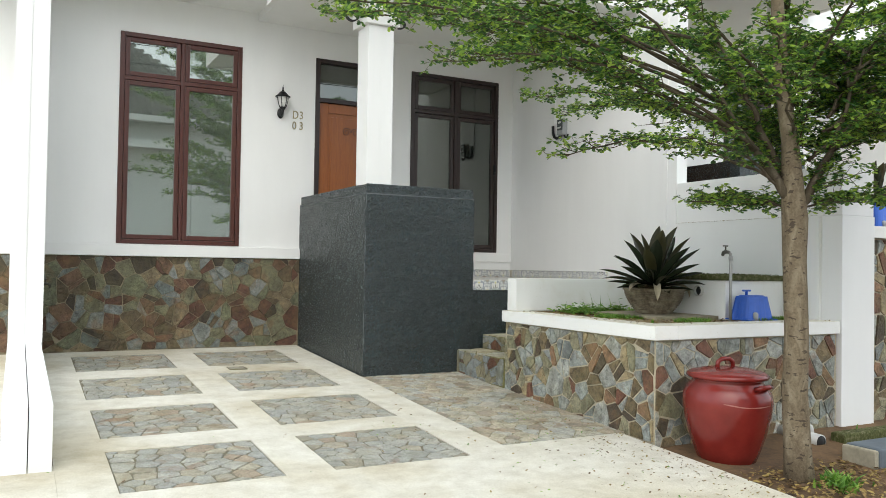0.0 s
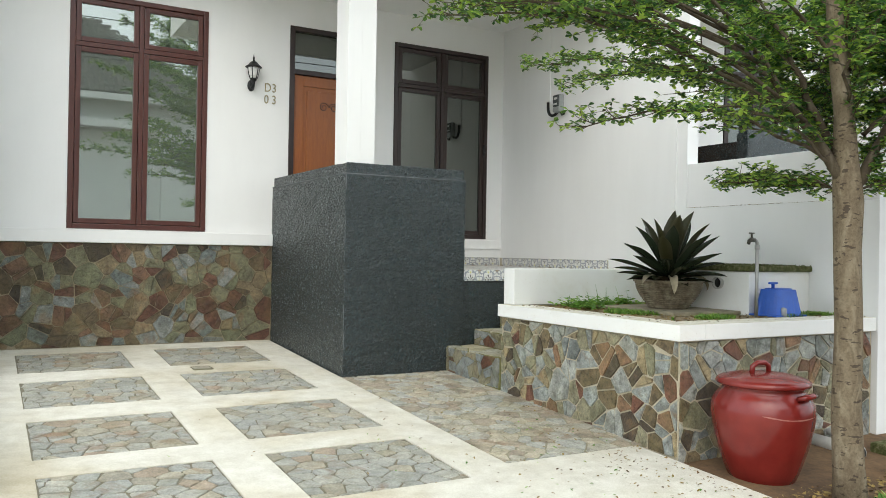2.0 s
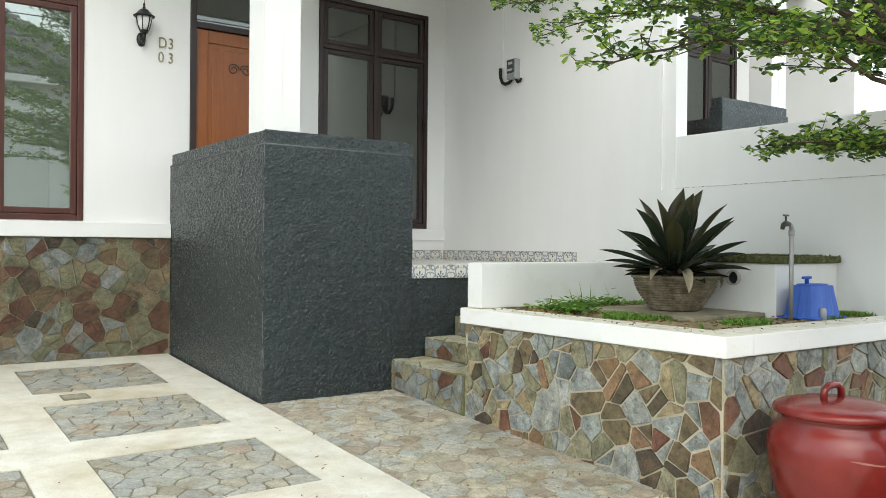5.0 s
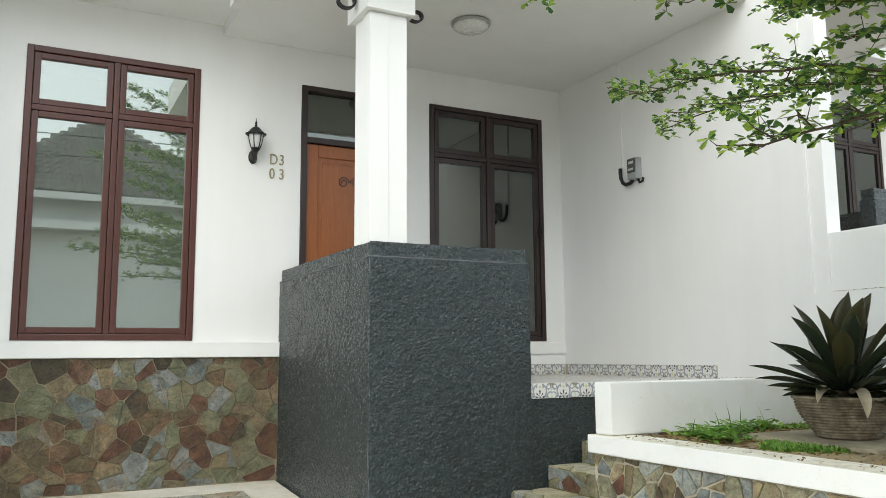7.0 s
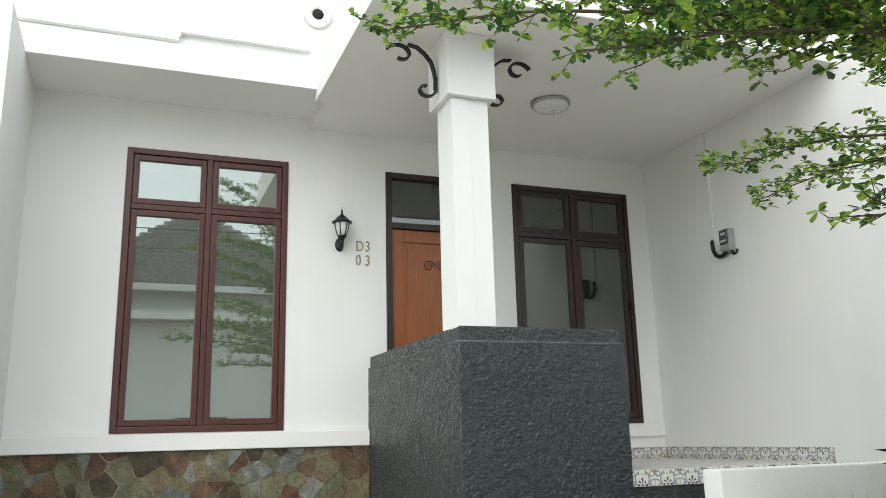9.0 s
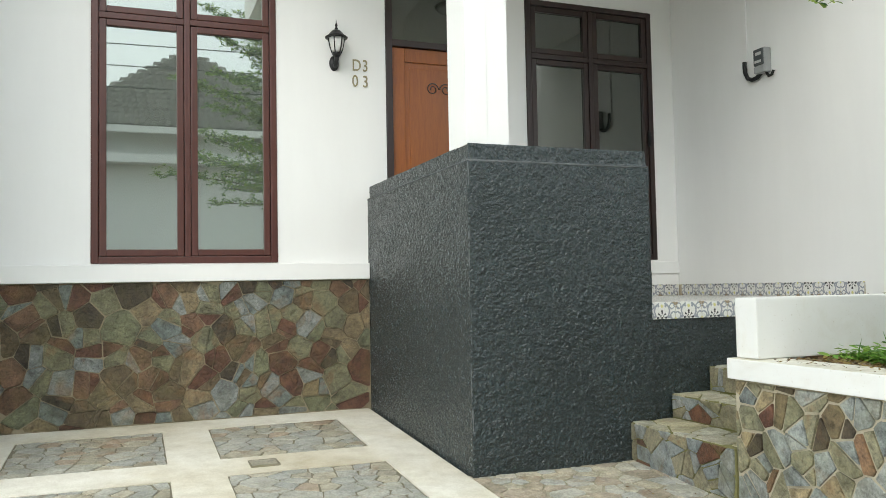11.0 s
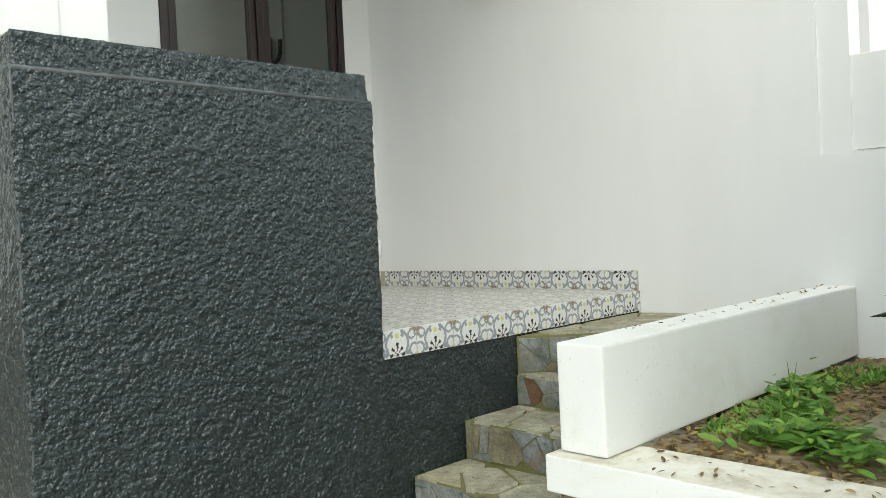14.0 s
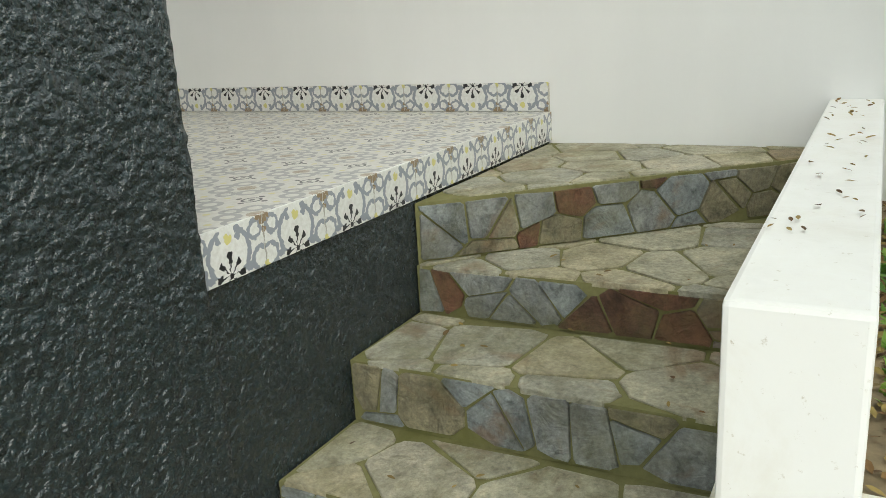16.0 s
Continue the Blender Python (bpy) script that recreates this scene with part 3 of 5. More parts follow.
tagged(part("trim_sill_porch", box(3.9, SIDE, FACADE - 0.02, FACADE - 0.002, 1.15, 1.262, 0.004), WHITE), "white painted band under the porch window", "trim", kind="structure")

# ---- roof edge and ceilings ----
ceiling_porch = tagged(part("ceiling_porch", boxes((2.12, SIDE + 0.28, 7.65, FACADE - 0.002, SOFFIT, SOFFIT + 0.12)), WHITE), "white painted flat porch ceiling", "ceiling", kind="structure")
tagged(part("ceiling_eaves", box(LEFT - 1.6, 2.118, 9.5, FACADE - 0.002, 4.0, 4.06), WHITE), "white painted soffit under the eaves", "ceiling", kind="structure")
tagged(part("trim_fascia", boxes((LEFT - 1.6, 2.04, 9.42, 9.498, 3.985, 4.215), (2.04, 2.118, 7.57, 9.498, 3.905, 4.215), (2.118, SIDE + 0.28, 7.57, 7.648, 3.905, 4.215), bevel=0.004), WHITE), "white painted fascia boards of the roof edge", "trim", kind="structure")
tagged(part("wall_gable", box(LEFT - 1.6, 2.2, 9.5, 9.6, 4.062, 6.4), WHITE), "white painted upper wall above the eaves", "wall", kind="structure")
tagged(part("wall_gable_side", box(2.2, 2.3, 7.65, 9.598, 4.04, 6.4), WHITE), "white painted side of the upper wall over the porch", "wall", kind="structure")
tagged(part("wall_gable_front", box(2.302, SIDE + 0.28, 7.66, 7.76, 4.04, 6.4), WHITE), "white painted front of the upper wall over the porch", "wall", kind="structure")
tagged(part("trim_gable", boxes((LEFT - 1.6, 0.95, 9.45, 9.498, 4.262, 4.298), (0.95, 1.99, 9.455, 9.498, 4.335, 4.372), (0.93, 0.966, 9.457, 9.498, 4.299, 4.334), bevel=0.003), WHITE), "white painted stepped moulding above the fascia", "trim", kind="structure")

# ---- porch body, stairs, planter ----
def rough_wall(outline, z0, z1, z_cap, step, amp, inset, top=True):
    """A closed rough-cast body over a plan outline, with a cap drawn in above z_cap."""
    def walk_round(off):
        pts, n = [], len(outline)
        for i, p in enumerate(outline):
            a, q, c = Vector(outline[i - 1]), Vector(outline[(i + 1) % n]), Vector(outline[(i + 2) % n])
            p = Vector(p)

            def corner(l, m, r):
                d1, d2 = (m - l).normalized(), (r - m).normalized()
                return m + off * (Vector((-d1.y, d1.x)) + Vector((-d2.y, d2.x)))
            s, e = corner(a, p, q), corner(p, q, c)
            count = max(2, round((q - p).length / step))
            pts += [s.lerp(e, k / count) for k in range(count)]
        return pts
    base, drawn = walk_round(0.0), walk_round(inset)
    lip = z_cap - (inset and 0.012)
    rows_z = [(z0 + (lip - z0) * k / round((lip - z0) / step), base) for k in range(round((lip - z0) / step) + 1)]
    rows_z += [(z_cap + 0.004 + (z1 - z_cap - 0.004) * k / 8, drawn) for k in range(9)]
    n, verts, faces = len(base), [], []
    for z, ring in rows_z:
        for i, p in enumerate(ring):
            d = (ring[(i + 1) % n] - ring[i - 1]).normalized()
            out = Vector((d.y, -d.x))
            q = Vector((p.x, p.y, z))
            h = noise.noise(q * 46) * 0.6 + noise.noise(q * 66 + Vector((9, 3, 1))) * 0.5 + 0.5 * noise.noise(q * 6)
            h = amp * (h if h > -0.12 else -0.12 + 0.3 * (h + 0.12))
            verts.append((p.x + out.x * h, p.y + out.y * h, z + (0.4 * h if z > z0 + 0.01 else 0)))
    for r in range(len(rows_z) - 1):
        for i in range(n):
            faces.append((r * n + i, r * n + (i + 1) % n, (r + 1) * n + (i + 1) % n, (r + 1) * n + i))
    if top:
        faces.append(tuple(range((len(rows_z) - 1) * n, len(rows_z) * n)))
    me = bpy.data.meshes.new("rough_wall")
    me.from_pydata(verts, [], faces)
    me.polygons.foreach_set("use_smooth", [True] * len(faces))
    return me


PARAPET = [(2.66, FRONT), (3.87, FRONT), (3.87, FRONT + 0.16), (2.82, FRONT + 0.16), (2.82, FACADE - 0.004), (2.66, FACADE - 0.004)]
tagged(part("wall_parapet", rough_wall(PARAPET, -0.06, 1.876, 1.785, 0.0075, 0.0064, 0.013), BLACK), "charcoal rough-cast porch parapet wall with a stepped cap", "wall", kind="structure")
WORN = plain("scuffed_grey_edge_paint", (0.10, 0.108, 0.11), 0.6, 0, 60, 0.4, 0.5)
worn_edge = [(2.664, FACADE - 0.01, 1.776), (2.664, 9.2, 1.777), (2.664, 8.6, 1.775), (2.665, FRONT + 0.004, 1.776), (3.1, FRONT + 0.003, 1.777), (3.5, FRONT + 0.004, 1.775), (3.868, FRONT + 0.004, 1.776)]
part("worn_edge", tube(worn_edge, 0.0075, 6), WORN, bpy.data.objects["wall_parapet"], "scuffed pale edge line")
corner = [(2.664 + 0.002 * math.sin(9.1 * z), FRONT + 0.004 + 0.002 * math.sin(13.7 * z), z) for z in (0.02 + 0.05 * i for i in range(36))]
part("worn_edge", tube(corner, [0.0045 + 0.003 * noise.noise(Vector((0, 0, p[2] * 9))) for p in corner], 6), WORN, bpy.data.objects["wall_parapet"], "scuffed pale corner")
tagged(part("wall_porch_base", rough_wall([(3.872, FRONT + 0.024), (SIDE - 0.002, FRONT + 0.024), (SIDE - 0.002, FRONT + 0.2), (3.872, FRONT + 0.2)], -0.1, 0.838, 0.82, 0.012, 0.004, 0.0, False), BLACK), "charcoal rough-cast base wall of the porch", "wall", kind="structure")
porch = tagged(part("floor_porch", box(2.823, SIDE - 0.003, FRONT + 0.21, FACADE - 0.003, 0.0, PORCH - 0.012), WALL_MORTAR), "porch floor of patterned cement tiles", "floor", kind="structure")


def tile(w, h, d, offset_y):
    """A tile in its own x and y, its face towards z."""
    bm = box(-w / 2, w / 2, offset_y, offset_y + h, 0, d, 0.0012)
    me = bpy.data.meshes.new("tile")
    bm.to_mesh(me)
    bm.free()
    return me


edge_mesh, skirt_mesh, square_mesh = tile(0.1985, 0.104, 0.012, 0.0), tile(0.1985, 0.1035, 0.008, 0.0), tile(0.1985, 0.1985, 0.012, -0.09925)
for me in (edge_mesh, skirt_mesh):
    me.materials.append(TILE_EDGE)
square_mesh.materials.append(TILE_FLOOR)


def lay(mesh, parent, m):
    ob = new("tile", mesh)
    ob.parent = parent
    ob.matrix_basis = m
    return ob


edging = tagged(part("trim_porch_edge", box(3.875, SIDE - 0.002, FRONT + 0.027, FRONT + 0.208, 0.842, PORCH - 0.013), WALL_MORTAR), "edge of patterned cement tiles along the porch step", "trim", kind="structure")
x = SIDE - 0.1
while x > 3.85:
    lay(edge_mesh, edging, pose(x, FRONT + 0.026, 0.8395, 90))
    x -= 0.2
skirting = tagged(part("baseboard_east", box(SIDE - 0.004, SIDE - 0.001, FRONT + 0.02, FACADE - 0.002, PORCH, 1.045), WALL_MORTAR), "skirting of patterned cement tiles along the porch wall", "baseboard", kind="structure")
y = FRONT + 0.12
while y < FACADE:
    lay(skirt_mesh, skirting, pose(SIDE - 0.005, y, 1.049, 90, 180, -90) @ pose(0, 0, 0))
    y += 0.2
skirting_back = tagged(part("baseboard_north", box(3.8, SIDE - 0.02, FACADE - 0.004, FACADE - 0.001, PORCH, 1.045), WALL_MORTAR), "skirting of patterned cement tiles under the window", "baseboard", kind="structure")
x = SIDE - 0.12
while x > 3.85:
    lay(skirt_mesh, skirting_back, pose(x, FACADE - 0.005, 1.049, 90, 180, 0))
    x -= 0.2
for i in range(14):
    for j in range(11):
        lay(square_mesh, porch if j else edging, pose(SIDE - 0.105 - 0.2 * i, FRONT + 0.12 + 0.2 * j, PORCH - 0.0115)) if not (j == 10) else None

# stairs
S_Y0, S_Y1 = 7.155, FRONT + 0.02
TREADS = ((3.70, 0.235), (4.01, 0.382), (4.30, 0.536), (4.635, 0.667))
stairs = thing("stairs", "mossy stone-clad stairs up to the porch", "stairs", kind="structure")
low = -0.03
for i, (x, z) in enumerate(TREADS):
    nxt = TREADS[i + 1][0] if i < 3 else 5.3
    step = part("step", box(x, nxt if i < 3 else 5.5, S_Y0, S_Y1, -0.2, z - 0.004), STEP_MORTAR, stairs)
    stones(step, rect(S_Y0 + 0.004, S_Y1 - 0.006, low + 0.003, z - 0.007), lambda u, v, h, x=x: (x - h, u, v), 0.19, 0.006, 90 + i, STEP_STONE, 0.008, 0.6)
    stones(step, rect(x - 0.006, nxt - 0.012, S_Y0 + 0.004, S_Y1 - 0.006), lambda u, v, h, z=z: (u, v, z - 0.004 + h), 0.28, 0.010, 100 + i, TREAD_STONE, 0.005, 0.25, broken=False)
    low = z


def prism(region, z0, z1):
    bm = bmesh.new()
    lo, hi = [bm.verts.new((*p, z0)) for p in region], [bm.verts.new((*p, z1)) for p in region]
    for i in range(len(region)):
        bm.faces.new((lo[i], lo[(i + 1) % len(lo)], hi[(i + 1) % len(lo)], hi[i]))
    bm.faces.new(hi)
    bm.faces.new(lo[::-1])
    return bm


LAND = [(4.645, S_Y1), (5.50, 7.155), (SIDE, 7.155), (SIDE, S_Y1)]
landing = tagged(part("floor_landing", prism(LAND, -0.1, 0.829), STEP_MORTAR), "mossy flagstone landing at the head of the stairs", "landing", kind="structure")
stones(landing, shrink(LAND, 0.004), lambda u, v, h: (u, v, 0.829 + h), 0.26, 0.010, 120, TREAD_STONE, 0.005, 0.25, broken=False)
dx, dy = LAND[1][0] - LAND[0][0], LAND[1][1] - LAND[0][1]
run = math.hypot(dx, dy)
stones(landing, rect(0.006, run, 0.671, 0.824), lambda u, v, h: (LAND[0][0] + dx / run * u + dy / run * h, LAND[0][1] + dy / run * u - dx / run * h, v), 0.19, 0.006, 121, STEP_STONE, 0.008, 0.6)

# planter
P_X, P_Y = 3.715, 5.17
planter_body = tagged(part("wall_planter", prism([(P_X, P_Y), (SIDE + 0.02, P_Y), (SIDE + 0.02, P_Y + 0.16), (P_X + 0.16, P_Y + 0.16), (P_X + 0.16, 6.95), (SIDE - 0.003, 6.95), (SIDE - 0.003, 7.153), (P_X, 7.153)], -0.4, 0.58), WALL_MORTAR), "planter wall clad in irregular grey and brown stones", "stone wall", kind="structure")
stones(planter_body, rect(P_Y + 0.002, 7.15, -0.15, 0.575), lambda u, v, h: (P_X - h, u, v), 0.195, 0.011, 11, WALL_STONE, 0.009, 1.2)
stones(planter_body, rect(P_X + 0.002, SIDE, -0.25, 0.575), lambda u, v, h: (u, P_Y - h, v), 0.20, 0.011, 12, WALL_STONE, 0.009, 1.2)
tagged(part("trim_planter_rim", boxes((3.68, 3.90, 5.135, 7.172, 0.58, 0.682), (3.90, SIDE + 0.025, 5.135, 5.37, 0.58, 0.682), bevel=0.006), PLANTER_WHITE), "white painted planter rim with leaf litter stains", "trim", kind="structure")
tagged(part("wall_planter_back", box(3.725, SIDE - 0.002, 7.003, 7.152, 0.684, 0.982, 0.008), BACK_WHITE), "white painted wall between planter and stairs", "wall", kind="structure")
tagged(part("wall_planter_stair_side", box(3.73, SIDE - 0.002, 7.1535, 7.1545, -0.1, 0.58), PLANTER_WHITE), "white painted wall beside the stairs", "wall", kind="structure")


# ---- windows and door ----
def bars(x0, x1, z0, z1, w, y0, y1, bevel=0.006):
    """A rectangular frame of four bars."""
    return boxes((x0, x0 + w, y0, y1, z0, z1), (x1 - w, x1, y0, y1, z0, z1), (x0 + w, x1 - w, y0, y1, z1 - w, z1), (x0 + w, x1 - w, y0, y1, z0, z0 + w), bevel=bevel)


def casement_window(name, x0, x1, mat, glass):
    w = thing(name, "red-brown timber casement window with two transom lights and reflective glass", "window", (x0, FACADE, SILL), kind="structure")
    wide, tall = x1 - x0, HEAD - SILL
    mid, bar = wide / 2, tall - 0.50

    def piece(nm, bm, m, parent=w, label=""):
        return part(nm, bm, m, parent, label)
    piece("window_frame", bars(0, wide, 0, tall, 0.05, -0.012, 0.09), mat)
    piece("mullion", box(mid - 0.022, mid + 0.022, -0.010, 0.088, 0.05, tall - 0.05, 0.005), mat)
    for a, b in ((0.05, mid - 0.022), (mid + 0.022, wide - 0.05)):
        piece("transom", box(a, b, -0.008, 0.086, bar - 0.022, bar + 0.022, 0.005), mat)
        for c, d in ((0.05, bar - 0.022), (bar + 0.022, tall - 0.05)):
            sash = piece("sash", bars(a + 0.004, b - 0.004, c + 0.004, d - 0.004, 0.048, -0.002, 0.05), mat)
            pane = piece("pane", box(a + 0.05, b - 0.05, 0.022, 0.027, c + 0.05, d - 0.05), glass, sash, "reflective film glass pane")
            pane.visible_shadow = False
    return w


window_left = casement_window("window_1", 0.622, 1.941, FRAME_WOOD, GLASS)
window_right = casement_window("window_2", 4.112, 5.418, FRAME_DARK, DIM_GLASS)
tagged(part("window_latch", boxes((5.345, 5.375, FACADE - 0.03, FACADE - 0.012, 2.32, 2.46), (5.35, 5.37, FACADE - 0.045, FACADE - 0.03, 2.36, 2.42), bevel=0.004), IRON, None), "", "")
bpy.data.objects["window_latch"].parent = window_right
bpy.data.objects["window_latch"].matrix_parent_inverse = Matrix.Translation((-4.112, -FACADE, -SILL))

door = thing("door_1", "varnished teak panel door in a dark frame with a transom light", "door", (2.832, FACADE, PORCH), kind="structure")
D_W, D_T, D_L = 0.946, HEAD - PORCH - 0.002, 2.105
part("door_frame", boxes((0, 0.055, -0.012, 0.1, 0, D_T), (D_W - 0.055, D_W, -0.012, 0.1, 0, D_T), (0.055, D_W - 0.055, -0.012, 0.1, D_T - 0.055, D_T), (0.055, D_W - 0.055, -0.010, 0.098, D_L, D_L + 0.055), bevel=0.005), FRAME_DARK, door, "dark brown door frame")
leaf = part("door_leaf", boxes((0.058, 0.17, 0.02, 0.06, 0.005, D_L - 0.003), (D_W - 0.17, D_W - 0.058, 0.02, 0.06, 0.005, D_L - 0.003), (0.17, D_W - 0.17, 0.02, 0.06, D_L - 0.12, D_L - 0.003), (0.17, D_W - 0.17, 0.02, 0.06, 0.005, 0.2), (0.17, D_W - 0.17, 0.02, 0.06, 0.8, 0.95), bevel=0.006), DOOR_WOOD, door)
for z0, z1 in ((0.2, 0.8), (0.95, D_L - 0.12)):
    part("door_panel", boxes((0.165, D_W - 0.165, 0.034, 0.052, z0 - 0.005, z1 + 0.005), (0.21, D_W - 0.21, 0.026, 0.05, z0 + 0.045, z1 - 0.045), bevel=0.008), DOOR_WOOD, leaf)
tr = part("transom_pane", box(0.055, D_W - 0.055, 0.03, 0.036, D_L + 0.055, D_T - 0.055), DIM_GLASS, door, "dark reflective transom pane")
tr.visible_shadow = False
swirl = bmesh.new()
for sx, ph in ((-0.06, 0), (0.06, 1)):
    pts = []
    for i in range(26):
        a = i / 25 * 1.6 * math.pi * 2
        r = 0.055 * (1 - i / 34)
        pts.append((D_W / 2 + sx + (-1 if ph else 1) * r * math.cos(a), 0.024, D_L - 0.33 + r * math.sin(a)))
    tube(pts, 0.0045, 6, swirl)
part("door_carving", swirl, FRAME_DARK, leaf, "carved scroll")

# rooms behind the panes
tagged(part("wall_room", boxes((-0.1, SIDE, FACADE + 2.6, FACADE + 2.7, 0.0, 4.2), (-0.2, -0.1, FACADE + 0.15, FACADE + 2.6, 0, 4.2), (SIDE, SIDE + 0.1, FACADE + 0.15, FACADE + 2.6, 0, 4.2), (2.4, 2.5, FACADE + 0.151, FACADE + 2.6, 0.3, 4.2), (3.85, 3.95, FACADE + 0.151, FACADE + 2.6, 0.3, 4.2)), ROOM), "dim plain inner walls of the house", "wall", kind="structure")
tagged(part("floor_room", box(-0.2, SIDE, FACADE + 0.151, FACADE + 2.7, 0.2, 0.3), ROOM), "dim plain floor of the house", "floor", kind="structure")
tagged(part("ceiling_room", box(-0.2, SIDE, FACADE + 0.151, FACADE + 2.7, 4.2, 4.3), ROOM), "plain white ceiling of the house", "ceiling", kind="structure")

# porch column
C_X, C_Y = 2.674, FRONT + 0.03
tagged(part("pillar_porch", boxes((C_X, C_X + 0.265, C_Y, C_Y + 0.28, 1.870, 3.44), (C_X - 0.005, C_X + 0.13, C_Y - 0.005, C_Y + 0.13, 1.870, 3.435), (C_X - 0.045, C_X + 0.31, C_Y - 0.045, C_Y + 0.325, 3.442, SOFFIT - 0.002), bevel=0.003), WHITE), "white painted square porch pillar with a stepped capital", "pillar", kind="structure")

# ---- more materials ----
def leafy(name, a, b, c, rough=0.4, back=0.25):
    k = Mat(name, rough, spec=0.4)
    col = k.ramp(k.island(), [(0.0, a), (0.3, b), (0.55, c), (0.8, c), (1.0, a)])
    col = k.mix(0.5, col, k.ramp(k.noise(60, 4), [(0.3, (0.7, 0.7, 0.7)), (0.7, (1.2, 1.2, 1.1))]), "MULTIPLY")
    k.color(col)
    tl = k.t.nodes.new("ShaderNodeBsdfTranslucent")
    k.link(col, tl.inputs["Color"])
    mx = k.t.nodes.new("ShaderNodeMixShader")
    mx.inputs[0].default_value = back
    k.link(k.b.outputs[0], mx.inputs[1])
    k.link(tl.outputs[0], mx.inputs[2])
    k.link(mx.outputs[0], k.t.nodes["Material Output"].inputs[0])
    return k.m


def bark(name="grey_brown_bark", depth=1.0):
    k = Mat(name, 0.85, spec=0.2)
    n, f = k.noise(5, 6, 0.65, 0.8, k.stretched(2.5, 2.5, 1.0)), k.noise(70, 5, 0.7)
    c = k.mix(0.45, k.ramp(n, [(0.3, (0.07, 0.05, 0.03)), (0.52, (0.17, 0.135, 0.085)), (0.7, (0.34, 0.295, 0.21))]), k.ramp(f, [(0.3, (0.08, 0.058, 0.038)), (0.7, (0.24, 0.195, 0.135))]))
    scar = Val(k.t, k.noise(17, 3, 0.5, 0.0, k.stretched(1, 1, 2.5))).more(0.62)
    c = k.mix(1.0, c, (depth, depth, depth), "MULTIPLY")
    k.color(k.mix(scar * 0.8, c, (0.05, 0.037, 0.027)))
    k.bump(n, 0.6, 0.02).bump(f, 0.4, 0.004)
    return k.m


def mossy():
    k = Mat("mossy_old_concrete", 0.95, spec=0.15)
    n = k.noise(28, 6, 0.7)
    k.color(k.ramp(n, [(0.3, (0.035, 0.035, 0.018)), (0.5, (0.09, 0.10, 0.035)), (0.62, (0.17, 0.16, 0.09)), (0.75, (0.30, 0.29, 0.22))]))
    k.bump(n, 0.9, 0.01)
    return k.m


def glaze():
    k = Mat("worn_red_glaze", 0.32, spec=0.5)
    n, f = k.noise(6, 5), k.noise(80, 4)
    c = k.ramp(n, [(0.3, (0.135, 0.012, 0.010)), (0.7, (0.20, 0.021, 0.016))])
    scratch = Val(k.t, k.noise(4.0, 2, 0.4, 1.5, k.stretched(0.6, 0.6, 9))).more(0.735)
    k.color(k.mix(scratch * 0.55, c, (0.45, 0.24, 0.2)))
    k.rough(n, 0.14, 0.30)
    k.bump(f, 0.08, 0.001).bump(n, 0.1, 0.01)
    return k.m


def wicker():
    k = Mat("weathered_brown_stoneware", 0.75, spec=0.3)
    n = k.noise(14, 6, 0.7)
    k.color(k.ramp(n, [(0.28, (0.04, 0.03, 0.018)), (0.46, (0.12, 0.095, 0.06)), (0.66, (0.24, 0.205, 0.14))]))
    k.bump(n, 0.5, 0.006)
    return k.m


LEAF = leafy("small_green_leaf", (0.15, 0.30, 0.055), (0.44, 0.60, 0.09), (0.048, 0.12, 0.034), 0.3, 0.5)
GRASS = leafy("fresh_grass", (0.17, 0.34, 0.045), (0.30, 0.45, 0.08), (0.11, 0.24, 0.035), 0.5, 0.35)
LITTER = leafy("dry_leaf_litter", (0.21, 0.12, 0.045), (0.08, 0.045, 0.022), (0.30, 0.22, 0.07), 0.8, 0.05)
BROMELIAD = leafy("dark_purple_green_leaf", (0.013, 0.019, 0.011), (0.030, 0.018, 0.014), (0.020, 0.032, 0.017), 0.25, 0.05)
BROMELIAD_RED = leafy("red_brown_inner_leaf", (0.09, 0.03, 0.012), (0.06, 0.018, 0.012), (0.045, 0.05, 0.02), 0.3, 0.15)
DEAD_LEAF = leafy("withered_tan_leaf", (0.35, 0.29, 0.2), (0.28, 0.22, 0.15), (0.38, 0.33, 0.24), 0.7, 0.1)
BARK, MOSS, GLAZE, POT = bark(), mossy(), glaze(), wicker()
# Bark at half brightness: the shade inside the crown is in the colour.
LIMB_BARK = bark("shaded_limb_bark", 0.5)
BLUE = plain("blue_moulded_plastic", (0.03, 0.11, 0.50), 0.4, 0, 30, 0.1, 0.05)
STEEL = plain("galvanised_steel", (0.42, 0.42, 0.41), 0.42, 0.75, 60)
BRASS = plain("tarnished_dark_brass", (0.09, 0.085, 0.07), 0.4, 0.8, 60)
GOLD = plain("brushed_brass_number", (0.36, 0.31, 0.19), 0.45, 0.6, 90)
PVC = plain("pale_grey_pvc", (0.55, 0.55, 0.53), 0.5)
DARK_HOLE = plain("dark_hollow", (0.02, 0.02, 0.02), 0.9)
LAMP_GLASS = plain("frosted_lamp_glass", (0.72, 0.72, 0.70), 0.25)
ROOF_TILE = plain("grey_roof_tile", (0.12, 0.11, 0.10), 0.7, 0, 12, 0.25, 0.4)
PALE_STONE = plain("pale_paver_concrete", (0.36, 0.33, 0.25), 0.9, 0, 40, 0.2, 0.5)
SLATE_KERB = plain("blue_grey_kerb_paint", (0.12, 0.145, 0.17), 0.7, 0, 40, 0.2, 0.4)


